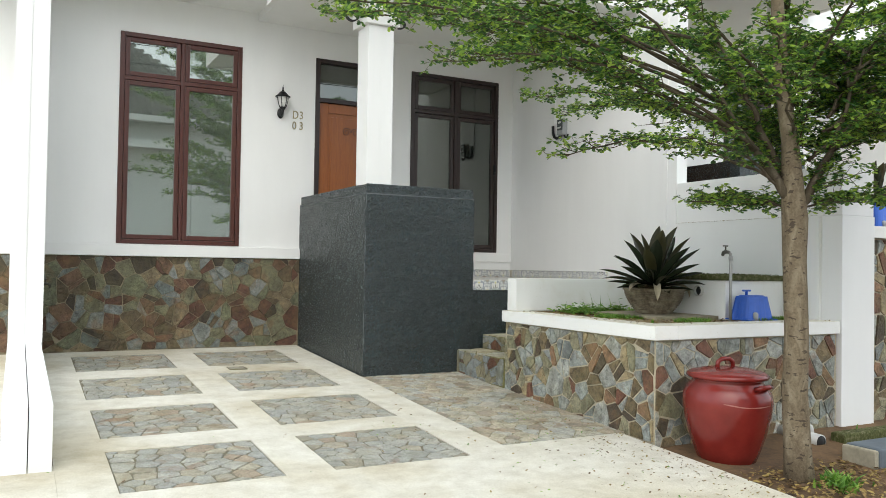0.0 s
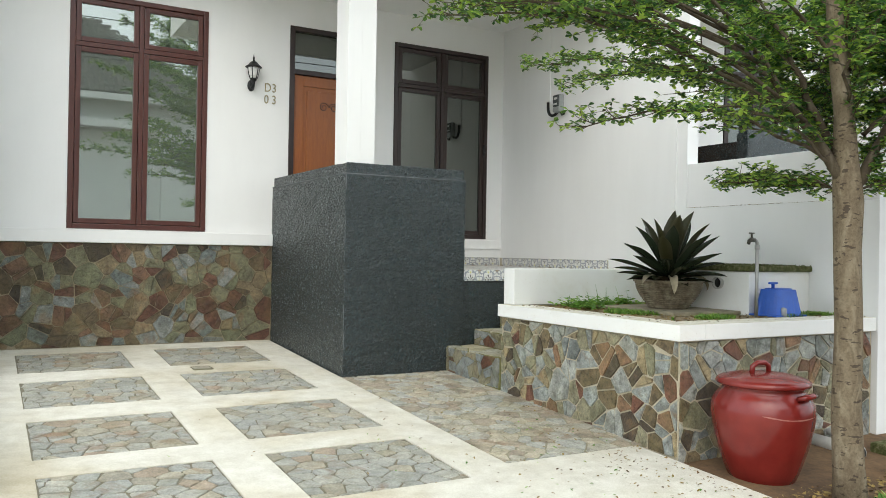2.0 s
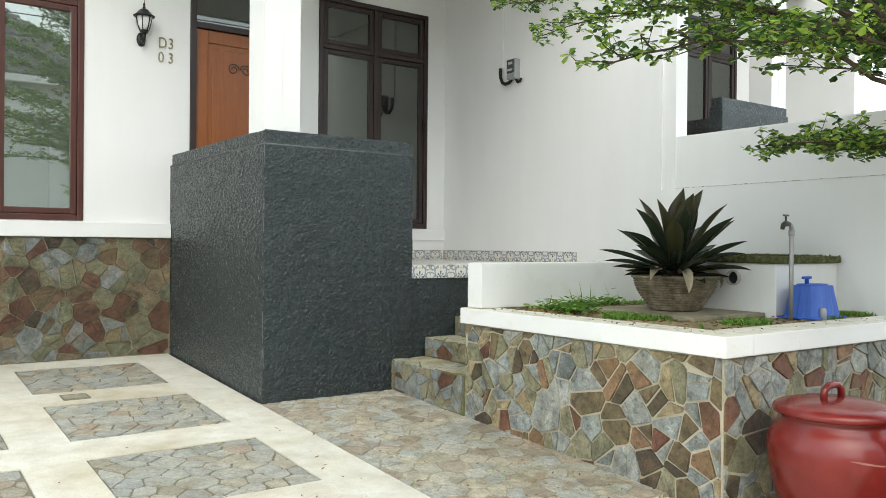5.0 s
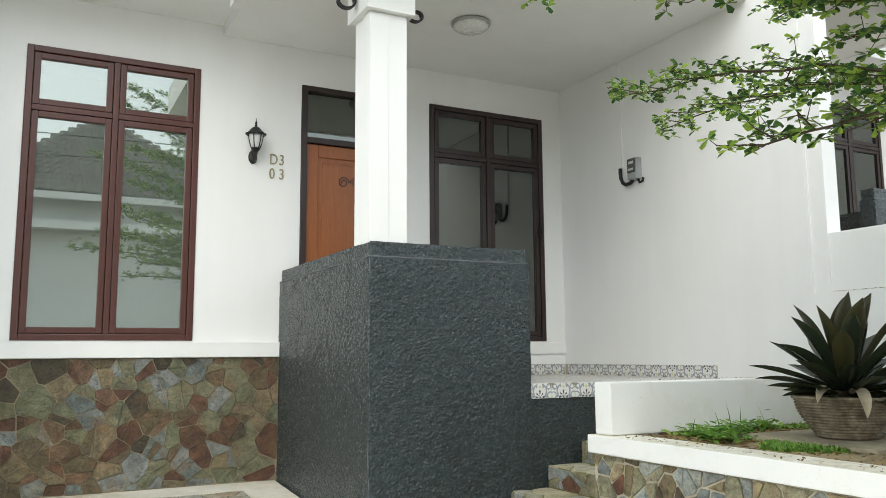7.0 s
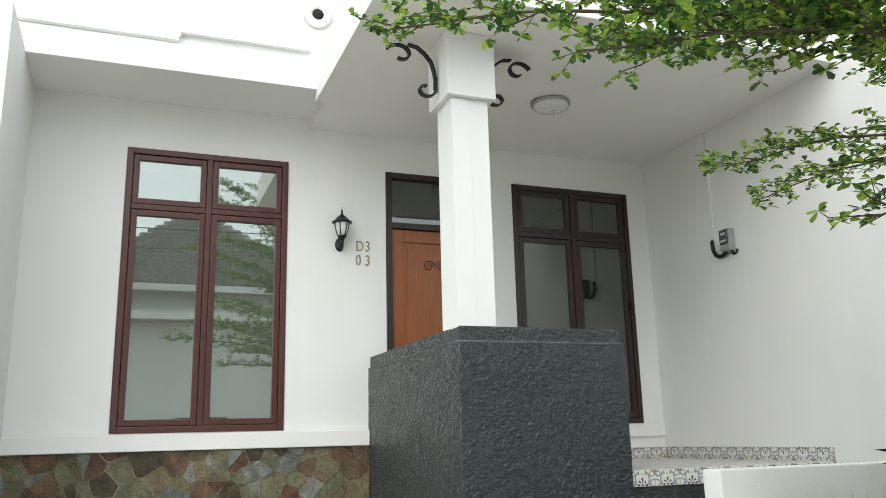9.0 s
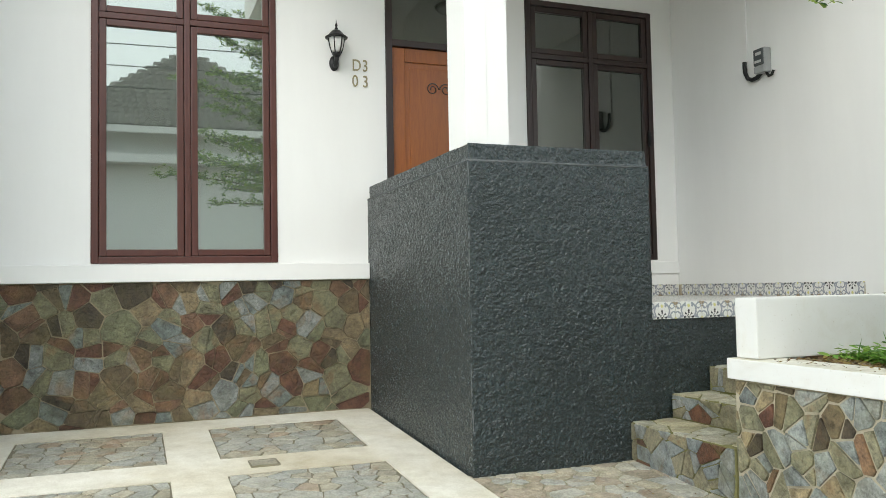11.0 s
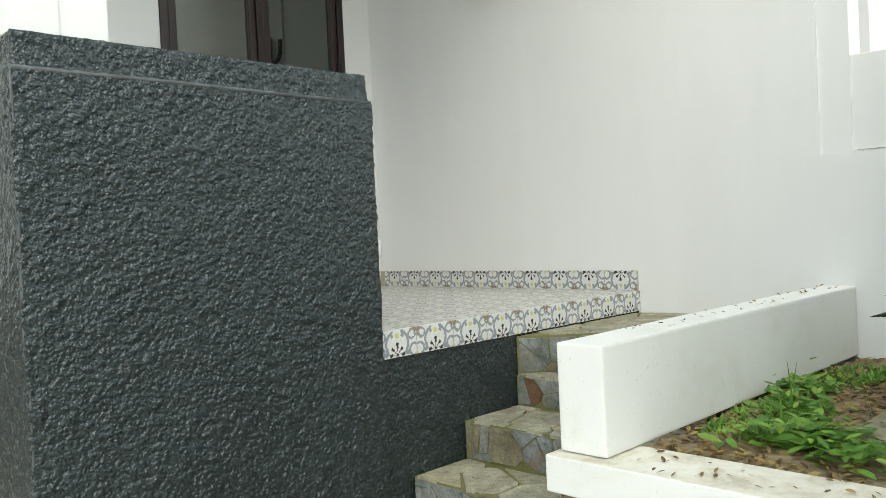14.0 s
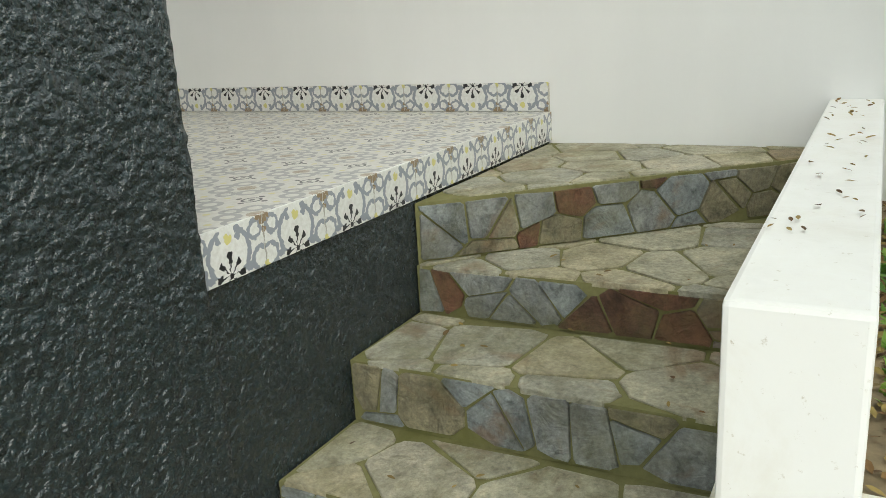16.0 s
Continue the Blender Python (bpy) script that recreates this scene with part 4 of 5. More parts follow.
# ---- porch fixtures ----
def lantern(at):
    t = thing("wall_lantern", "black cast wall lantern with clear ribbed glass on white wall", "wall lamp", at)
    part("backplate", lathe([(0.0, 0), (0.042, 0), (0.046, 0.006), (0.036, 0.016), (0.0, 0.02)], 20), IRON, t).matrix_basis = pose(0, 0, 0, 90) @ Matrix.Diagonal((0.85, 1.35, 1, 1))
    arm = [(0, -0.015, -0.02), (0, -0.055, -0.035), (0, -0.088, -0.015), (0, -0.095, 0.03)]
    part("arm", tube(arm, [0.014, 0.016, 0.015, 0.02], 10), IRON, t)
    part("cup", lathe([(0.0, 0.028), (0.022, 0.03), (0.034, 0.045), (0.038, 0.06), (0.0, 0.062)], 20, (0, -0.095, 0)), IRON, t)
    g = part("lamp_glass", lathe([(0.034, 0.062), (0.048, 0.10), (0.058, 0.15), (0.062, 0.178), (0.058, 0.178), (0.03, 0.064)], 20, (0, -0.095, 0)), LAMP_GLASS, t, "ribbed pale lamp glass")
    for i in range(6):
        a = i * math.pi / 3
        c, s = math.cos(a), math.sin(a)
        part("rib", tube([(0.037 * c, -0.095 + 0.037 * s, 0.06), (0.051 * c, -0.095 + 0.051 * s, 0.10), (0.061 * c, -0.095 + 0.061 * s, 0.15), (0.065 * c, -0.095 + 0.065 * s, 0.18)], 0.0045, 6), IRON, t)
    part("roof", lathe([(0.086, 0.176), (0.09, 0.184), (0.07, 0.196), (0.048, 0.222), (0.03, 0.24), (0.014, 0.246), (0.0, 0.247)], 24, (0, -0.095, 0)), IRON, t)
    part("finial", lathe([(0.008, 0.244), (0.014, 0.256), (0.007, 0.268), (0.011, 0.28), (0.004, 0.30), (0.002, 0.325), (0.0, 0.326)], 12, (0, -0.095, 0)), IRON, t)
    return t


lantern((2.40, FACADE, 2.86))


def letters(text, x, z, size):
    cu = bpy.data.curves.new("number", "FONT")
    cu.body, cu.size, cu.extrude, cu.space_character = text, size, 0.004, 1.35
    tmp = new("number", cu)
    me = bpy.data.meshes.new_from_object(tmp.evaluated_get(bpy.context.evaluated_depsgraph_get()))
    bpy.data.objects.remove(tmp)
    me.transform(pose(x, FACADE - 0.006, z, 90))
    return me


plate = thing("house_number", "brass house number D3 03 on the white wall", "house number")
for row, z in (("D3", 2.815), ("03", 2.687)):
    for ch, dx in zip(row, (0, 0.085)):
        m = letters(ch, 0, 0, 0.135)
        m.transform(Matrix.Translation((2.545 + dx, 0, z)) @ Matrix.Translation((0, FACADE, 0)) @ Matrix.Diagonal((0.78, 1, 1, 1)) @ Matrix.Translation((0, -FACADE, 0)))
        part("digit", m, GOLD, plate)

meter = thing("electric_meter", "grey electricity meter with black conduit on white wall", "electric meter", (SIDE, 8.915, 2.82))
part("case", box(-0.07, -0.002, -0.058, 0.058, -0.095, 0.105, 0.01), GREY_PLASTIC, meter)
part("cover", box(-0.085, -0.07, -0.05, 0.05, -0.035, 0.096, 0.006), plain("smoked_meter_window", (0.09, 0.10, 0.10), 0.2), meter, "smoked clear meter window")
part("dial_plate", box(-0.088, -0.0855, -0.036, 0.024, 0.045, 0.07, 0.001), PVC, meter, "pale counter plate")
part("label_plate", box(-0.088, -0.0855, -0.036, 0.036, -0.015, 0.005, 0.001), PVC, meter)
part("terminal_cover", box(-0.08, -0.07, -0.054, 0.054, -0.092, -0.04, 0.004), GREY_PLASTIC, meter)
part("conduit", tube([(-0.03, 0.03, -0.085), (-0.03, 0.075, -0.112), (-0.03, 0.13, -0.118), (-0.03, 0.178, -0.095), (-0.03, 0.205, -0.045), (-0.03, 0.21, 0.005), (-0.03, 0.21, 0.05)], 0.017, 10), IRON, meter, "black bent conduit")
part("cable", tube([(-0.03, -0.03, -0.095), (-0.03, -0.055, -0.13), (-0.03, -0.09, -0.125), (-0.03, -0.105, -0.095)], 0.012, 8), IRON, meter)
part("wire_duct", box(-0.014, -0.001, 0.20, 0.224, 0.05, SOFFIT - 2.82 - 0.002, 0.002), WHITE, meter, "white surface wire duct")

ceil_lamp = thing("ceiling_lamp", "round white ceiling lamp with a chrome rim", "ceiling lamp", (3.92, 8.93, SOFFIT))
part("rim", lathe([(0.15, -0.002), (0.165, -0.004), (0.165, -0.022), (0.15, -0.026), (0.0, -0.026)], 36), STEEL, ceil_lamp)
part("diffuser", lathe([(0.15, -0.024), (0.147, -0.045), (0.12, -0.065), (0.07, -0.078), (0.0, -0.082)], 36), LAMP_GLASS, ceil_lamp, "frosted white diffuser")


def scroll(name, side, at):
    """A flat iron scroll bracket: a big curl above, a small one below."""
    t = thing(name, "black wrought iron scroll bracket on the pillar capital", "bracket", at, "scroll brackets")
    big = [(0.20 + 0.075 * math.cos(a) * k, 0.30 + 0.075 * math.sin(a) * k) for a, k in ((radians(300 - 14 * i), 0.35 + 0.65 * i / 20) for i in range(21))]
    sweep = [(0.16, 0.375), (0.11, 0.365), (0.07, 0.33), (0.035, 0.28), (0.02, 0.22), (0.012, 0.16), (0.014, 0.10)]
    small = [(0.065 + 0.055 * math.cos(a) * k, 0.085 + 0.055 * math.sin(a) * k) for a, k in ((radians(165 + 15 * i), 1.0 - 0.6 * i / 20) for i in range(21))]
    for nm, line in (("upper_curl", big), ("stem", sweep), ("lower_curl", small)):
        bm = bmesh.new()
        w, th = 0.016, 0.0055
        rows_ = []
        for i, (u, v) in enumerate(line):
            u2, v2 = line[min(i + 1, len(line) - 1)]
            u1, v1 = line[max(i - 1, 0)]
            l = math.hypot(u2 - u1, v2 - v1) or 1
            nx, nz = -(v2 - v1) / l * th, (u2 - u1) / l * th
            rows_.append([bm.verts.new((side * (u + s * nx), e * w, v + s * nz)) for s, e in ((1, -1), (1, 1), (-1, 1), (-1, -1))])
        for a, b in zip(rows_, rows_[1:]):
            for q in range(4):
                bm.faces.new((a[q], a[(q + 1) % 4], b[(q + 1) % 4], b[q]))
        bm.faces.new(rows_[0])
        bm.faces.new(rows_[-1])
        part(nm, bm, IRON, t)
    return t


scroll("iron_bracket", -1, (C_X - 0.047, C_Y + 0.14, 3.44)).scale = (1.35, 1.2, 1.1)
scroll("iron_bracket", 1, (C_X + 0.312, C_Y + 0.14, 3.44)).scale = (1.35, 1.2, 1.1)

spot = thing("wall_vent", "round white gable vent with a dark hollow", "vent", (2.05, 9.50, 4.69))
part("ring", lathe([(0.05, 0), (0.05, 0.03), (0.115, 0.03), (0.12, 0.02), (0.12, 0)], 32), WHITE, spot).matrix_basis = pose(0, 0, 0, 90)
part("hollow", lathe([(0.0, 0.004), (0.045, 0.004), (0.048, 0.028), (0.0, 0.029)], 24), DARK_HOLE, spot, "dark vent hollow").matrix_basis = pose(0, 0, 0, 90)

drain = thing("drain_cover", "small dark stone drain cover set in the concrete", "drain cover", (1.62, 8.755, ground(8.755)))
part("cover_plate", box(-0.075, 0.075, -0.075, 0.075, -0.01, 0.004, 0.002), FLAG_STONE, drain)
part("cover_rim", bars(-0.084, 0.084, -0.084, 0.084, 0.007, -0.003, 0.012, 0.001), FLOOR_MORTAR, drain).matrix_basis = pose(0, 0, 0.004, -90)

wtap = thing("garden_tap", "small brass tap on the white boundary wall", "tap", (LEFT, 9.67, 0.85))
part("spout", tube([(0, 0, 0), (0.05, 0, 0), (0.075, 0, -0.012), (0.08, 0, -0.04)], [0.013, 0.013, 0.012, 0.011], 10), BRASS, wtap)
part("handle", boxes((0.035, 0.047, -0.004, 0.004, 0.0, 0.04), (0.03, 0.052, -0.025, 0.025, 0.04, 0.048), bevel=0.002), BRASS, wtap)

# ---- planter: soil, grass, plant, tap, cover, cistern ----
rnd = random.Random(4)


def soil_bed(x0, x1, y0, y1, z, nx, ny, amp):
    bm = bmesh.new()
    g = [[bm.verts.new((x0 + (x1 - x0) * i / nx, y0 + (y1 - y0) * j / ny, z + amp * noise.noise(Vector((i * 0.7, j * 0.7, 3))))) for i in range(nx + 1)] for j in range(ny + 1)]
    for a, b in zip(g, g[1:]):
        for i in range(nx):
            bm.faces.new((a[i], a[i + 1], b[i + 1], b[i]))
    return bm


tagged(part("ground_planter", soil_bed(3.875, SIDE, 5.345, 7.002, 0.672, 26, 24, 0.018), BED_SOIL), "brown soil in the planter", "soil", kind="structure")


def blades(name, count, spots, size, mat, label, cat, lean=0.5, wide=0.006):
    verts, faces = [], []
    for _ in range(count):
        x, y, z = spots()
        a, s = rnd.uniform(0, 6.28), rnd.uniform(0.5, 1.0) * size
        dx, dy = math.cos(a), math.sin(a)
        w, l = wide * rnd.uniform(0.7, 1.3), rnd.uniform(0.3, 1.2) * lean
        b = len(verts)
        for f, k in ((0, 1.0), (0.5, 0.85), (1.0, 0.1)):
            r, h = s * l * f * f, s * f * (1 - 0.35 * l * f)
            for e in (-1, 1):
                verts.append((x + dx * r - dy * w * k * e, y + dy * r + dx * w * k * e, z + h))
        faces += [(b, b + 1, b + 3, b + 2), (b + 2, b + 3, b + 5, b + 4)]
    me = bpy.data.meshes.new(name)
    me.from_pydata(verts, [], faces)
    return tagged(part(name, me, mat), label, cat, kind="stuff")


def on_bed():
    while True:
        x, y = rnd.uniform(3.95, 5.6), rnd.uniform(5.40, 6.98)
        if 4.97 < x and 5.6 < y < 6.5:
            continue
        if 4.27 < x < 4.93 and 5.78 < y < 6.56:
            continue
        if y > 6.82 and rnd.random() < 0.75 or noise.noise(Vector((x * 2.2, y * 2.2, 1))) < 0.0 + 0.55 * max(0, 4.25 - x):
            continue
        return x, y, 0.67


blades("grass", 5200, on_bed, 0.045, GRASS, "green grass growing in the planter", "grass", 0.9, 0.0055)


def flat_leaves(name, count, spots, size, mat, label, cat):
    verts, faces = [], []
    for _ in range(count):
        x, y, z = spots()
        m = pose(x, y, z + 0.004, rnd.uniform(-25, 25), rnd.uniform(-25, 25), rnd.uniform(0, 360))
        s = size * rnd.uniform(0.5, 1.2)
        b = len(verts)
        for u, v, w in ((-1, 0, 0), (-0.35, 0.42, 0.18), (0.45, 0.38, 0.12), (1, 0, 0.1), (0.45, -0.38, 0.16), (-0.35, -0.42, 0.1)):
            verts.append(tuple(m @ Vector((u * s, v * s, w * s))))
        faces += [(b, b + 1, b + 2, b + 3), (b, b + 3, b + 4, b + 5)]
    me = bpy.data.meshes.new(name)
    me.from_pydata(verts, [], faces)
    return tagged(part(name, me, mat), label, cat, kind="stuff")


def weeds():
    """Rounded fresh weed leaves in clumps."""
    cx, cy = rnd.choice(((4.12, 6.72), (4.22, 6.6), (4.5, 6.82), (4.05, 6.5), (4.8, 6.9), (4.15, 6.66)))
    return cx + rnd.gauss(0, 0.055), cy + rnd.gauss(0, 0.06), 0.68 + abs(rnd.gauss(0, 0.03))


flat_leaves("weeds", 520, weeds, 0.031, GRASS, "low clumps of round-leaved green weeds", "weeds")
blades("grass_stalks", 8, lambda: (rnd.uniform(4.05, 4.75), rnd.uniform(6.5, 6.9), 0.68), 0.2, GRASS, "tall thin grass stalks in the planter", "grass", 0.5, 0.004)
flat_leaves("leaf_litter", 2600, lambda: (rnd.uniform(3.9, 5.6), rnd.choice((rnd.uniform(5.36, 7.0), rnd.uniform(6.4, 7.0))), 0.675), 0.017, LITTER, "dry brown leaves on the planter soil", "leaves")


def on_rim():
    k = rnd.random()
    if k < 0.4:
        return rnd.uniform(3.7, 3.9), rnd.uniform(5.2, 7.0), 0.683
    if k < 0.62:
        return rnd.uniform(3.9, 5.6), rnd.uniform(5.16, 5.36), 0.683
    if k < 0.8:
        return rnd.uniform(4.0, 5.6), rnd.uniform(7.02, 7.14), 0.983
    return rnd.uniform(3.75, 5.6), rnd.uniform(7.2, 8.0), 0.0


def fallen():
    x, y, z = on_rim()
    if z == 0.0:
        z = next((h for a, h in reversed(TREADS) if x > a), 0.235) + 0.004
    return x, y, z


flat_leaves("fallen_leaves", 230, fallen, 0.011, LITTER, "scattered fallen leaves on rim, wall and steps", "leaves")
flat_leaves("drive_leaves", 420, lambda: (lambda x, y: (x, y, ground(y) + 0.001))(3.6 - abs(rnd.gauss(0, 0.9)), rnd.uniform(2.6, 7.6)), 0.012, LITTER, "scattered fallen leaves on the drive", "leaves")
flat_leaves("drive_edge_litter", 420, lambda: (lambda x, y: (x, y, ground(y) + 0.001))(3.64 - abs(rnd.gauss(0, 0.32)), rnd.uniform(2.6, 5.5)), 0.0115, LITTER, "thick fallen leaves along the edge of the drive", "leaves")
flat_leaves("drive_green_leaves", 150, lambda: (lambda x, y: (x, y, ground(y) + 0.001))(3.6 - abs(rnd.gauss(0, 1.1)), rnd.uniform(2.6, 6.4)), 0.012, GRASS, "scattered fallen green leaves on the drive", "leaves")

flat_leaves("ledge_litter", 260, lambda: (SIDE + rnd.uniform(0.0, 0.02), rnd.uniform(5.34, 7.0), 1.556), 0.008, LITTER, "dirt and small leaves along the wall ledge", "leaves")
paver = thing("paving_slab", "pale weathered concrete slab lying on the planter soil", "slab", (4.6, 6.17, 0.672))
part("slab", box(-0.36, 0.34, -0.43, 0.42, 0, 0.028, 0.008), SLAB, paver)

pot = thing("plant_pot", "round ribbed brown stoneware bowl on a slab", "plant pot", (4.60, 6.15, 0.701))
prof = [(0.0, 0.0), (0.14, 0.0), (0.165, 0.012)]
for i in range(12):
    f = i / 11
    r, z = 0.165 + 0.09 * math.sin(f * 1.5), 0.02 + 0.168 * f
    prof += [(r - 0.010, z), (r + 0.003, z + 0.004), (r + 0.005, z + 0.008), (r + 0.001, z + 0.0125)]
prof += [(0.27, 0.203), (0.27, 0.218), (0.248, 0.218), (0.235, 0.19), (0.0, 0.18)]
part("bowl", lathe(prof, 40, wobble=0.012), POT, pot)
part("potting_soil", lathe([(0.0, 0.196), (0.12, 0.2), (0.234, 0.192), (0.234, 0.184), (0.0, 0.184)], 24), SOIL, pot, "dark potting soil")


def strap_leaf(length, width, rise, droop, curl=0.25):
    """A strap leaf from the origin along x: rises, arches over and comes to a point."""
    bm = bmesh.new()
    n, rows_ = 12, []
    for i in range(n + 1):
        f = i / n
        ang = rise - droop * f * f
        if i == 0:
            px = pz = 0.0
        else:
            px += length / n * math.cos(ang)
            pz += length / n * math.sin(ang)
        w = width * (0.5 + 0.5 * math.sin(min(1, f * 1.6) * math.pi / 2)) * (1 if f < 0.62 else max(0.03, 1 - ((f - 0.62) / 0.38) ** 2.0))
        rows_.append([bm.verts.new((px - math.sin(ang) * w * curl * (s * s), s * w / 2, pz + math.cos(ang) * w * curl * (s * s))) for s in (-1, -0.5, 0, 0.5, 1)])
    for a, b in zip(rows_, rows_[1:]):
        for q in range(4):
            f_ = bm.faces.new((a[q], a[q + 1], b[q + 1], b[q]))
            f_.smooth = True
    return bm


plant = thing("bromeliad", "dark purple-green bromeliad with a red-brown heart in a bowl", "plant", (4.60, 6.15, 0.915))
rb = random.Random(11)
for ring, (count, rise, length) in enumerate(((7, 0.02, 0.33), (8, 0.18, 0.40), (8, 0.40, 0.44), (7, 0.66, 0.47), (5, 0.98, 0.48), (3, 1.2, 0.49), (3, 1.42, 0.46))):
    for i in range(count):
        bm = strap_leaf(length * rb.uniform(0.88, 1.1), (0.08, 0.088, 0.095, 0.102, 0.112, 0.125, 0.13)[ring], rise + rb.uniform(-0.07, 0.08), rb.uniform(0.0, 0.28), 0.3)
        lf = part("leaf", bm, BROMELIAD_RED if ring > 4 or (ring > 2 and i % 3 == 0) else BROMELIAD, plant)
        lf.matrix_basis = pose(0, 0, 0.012 * ring, 0, 0, 360 / count * i + ring * 23 + rb.uniform(-9, 9)) @ pose(0.03, 0, 0)
for a, l in ((232, 0.30), (330, 0.26), (200, 0.36)):
    lf = part("withered_leaf", strap_leaf(l, 0.06, 0.25, 1.9 if a != 200 else 0.9, 0.4), DEAD_LEAF, plant, "withered tan leaf")
    lf.matrix_basis = pose(0, 0, 0.015, 0, 0, a) @ pose(0.1, 0, 0)

tap = thing("standpipe", "galvanised standpipe with a dark brass tap in the planter", "tap", (4.815, 5.50, 0.665))
part("riser_pipe", tube([(0, 0, 0), (0, 0, 0.30), (0.0, 0, 0.535), (-0.004, 0, 0.552), (-0.016, 0, 0.565), (-0.03, 0, 0.568)], 0.013, 12), STEEL, tap)
part("coupling", lathe([(0.0, 0.50), (0.017, 0.50), (0.018, 0.512), (0.018, 0.535), (0.0, 0.536)], 14), STEEL, tap)
part("tap_body", tube([(-0.028, 0, 0.568), (-0.065, 0, 0.57), (-0.085, 0, 0.562), (-0.094, 0, 0.538)], [0.014, 0.017, 0.014, 0.012], 10), BRASS, tap, "dark brass tap")
part("tap_handle", boxes((-0.064, -0.054, -0.005, 0.005, 0.58, 0.615), (-0.085, -0.035, -0.006, 0.006, 0.612, 0.622), bevel=0.002), BRASS, tap)


def blue_cover(at):
    t = thing("meter_cover", "blue moulded plastic water meter cover with a blue valve on top", "meter cover", at)
    bm = bmesh.new()
    lo, hi = [], []
    n = 48
    for i in range(n):
        a = 2 * math.pi * i / n
        c, s = math.cos(a), math.sin(a)
        k = 1 / max(abs(c) ** 6 + abs(s) ** 6, 1e-6) ** (1 / 6)
        rib = 1 + (0.035 if i % 6 < 3 else 0.0)
        lo.append(bm.verts.new((0.155 * c * k * rib, 0.105 * s * k * rib, 0.0)))
        hi.append(bm.verts.new((0.118 * c * k, 0.08 * s * k, 0.195)))
    for i in range(n):
        bm.faces.new((lo[i], lo[(i + 1) % n], hi[(i + 1) % n], hi[i]))
    bm.faces.new(hi)
    part("cover_shell", bm, BLUE, t)
    part("top_plate", lathe([(0.0, 0.194), (0.092, 0.194), (0.096, 0.198), (0.09, 0.204), (0.0, 0.204)], 28), BLUE, t).scale = (1.25, 0.82, 1)
    part("foot_flange", bars(-0.172, 0.172, -0.12, 0.12, 0.02, -0.006, 0.006, 0.002), BLUE, t).matrix_basis = pose(0, 0, 0.006, -90)
    part("valve_stem", lathe([(0.012, 0.2), (0.012, 0.232), (0.018, 0.236), (0.0, 0.238)], 12, (-0.06, 0, 0)), BLUE, t)
    part("valve_handle", box(-0.105, -0.015, -0.009, 0.009, 0.234, 0.25, 0.006), BLUE, t)
    part("cut_out", lathe([(0.0, 0), (0.022, 0), (0.022, 0.055), (0.015, 0.066), (0.0, 0.07)], 14, (-0.075, -0.108, 0)), GREY_PLASTIC, t, "grey pipe stub")
    return t


cover = blue_cover((5.09, 5.53, 0.678))

cistern = thing("cistern", "white painted cistern box with an overflow pipe and mossy lid", "cistern", (4.95, 5.68, 0.66))
part("tank", box(0, 0.698, 0, 0.78, 0, 0.34, 0.008), PLANTER_WHITE, cistern)
part("lid", box(-0.03, 0.697, -0.03, 0.81, 0.341, 0.385, 0.010), MOSS, cistern, "moss-covered old concrete lid")
pipe = part("overflow_pipe", lathe([(0.040, -0.002), (0.040, 0.03), (0.047, 0.03), (0.047, -0.002)], 24), PVC, cistern, "pale pipe end")
pipe.matrix_basis = pose(0, 0.285, 0.245, 0, -90)
hol = part("pipe_hollow", lathe([(0.0, 0.0), (0.039, 0.0), (0.039, 0.006), (0.0, 0.007)], 20), DARK_HOLE, pipe, "dark pipe hollow")
blades("moss_tufts", 700, lambda: (rnd.uniform(4.92, 5.63), rnd.uniform(5.65, 6.47), 1.043), 0.022, MOSS, "dark moss tufts on the cistern lid", "moss", 1.2, 0.006)

# ---- in front of the planter ----
jar = thing("water_jar", "red glazed earthenware water jar with a lid", "jar", (4.030, 4.80, -0.235))
part("body", lathe([(0.0, 0.0), (0.165, 0.0), (0.185, 0.012), (0.215, 0.09), (0.255, 0.21), (0.285, 0.33), (0.297, 0.42), (0.29, 0.48), (0.262, 0.53), (0.236, 0.552), (0.232, 0.57), (0.245, 0.582), (0.0, 0.583)], 56), GLAZE, jar)
lid = part("lid", lathe([(0.0, 0.582), (0.262, 0.584), (0.272, 0.595), (0.268, 0.612), (0.245, 0.626), (0.18, 0.643), (0.09, 0.655), (0.0, 0.658)], 56), GLAZE, jar)
part("lid_handle", tube([(-0.075, 0.02, 0.648), (-0.07, 0.02, 0.69), (-0.035, 0.02, 0.71), (0.035, 0.02, 0.71), (0.07, 0.02, 0.69), (0.075, 0.02, 0.648)], 0.016, 10), GLAZE, lid)
part("side_handle", tube([(0.10, -0.245, 0.535), (0.12, -0.275, 0.548), (0.19, -0.235, 0.552), (0.225, -0.19, 0.548), (0.21, -0.155, 0.535)], 0.017, 10), GLAZE, jar).matrix_basis = pose(0, 0, 0, 0, 0, -28)

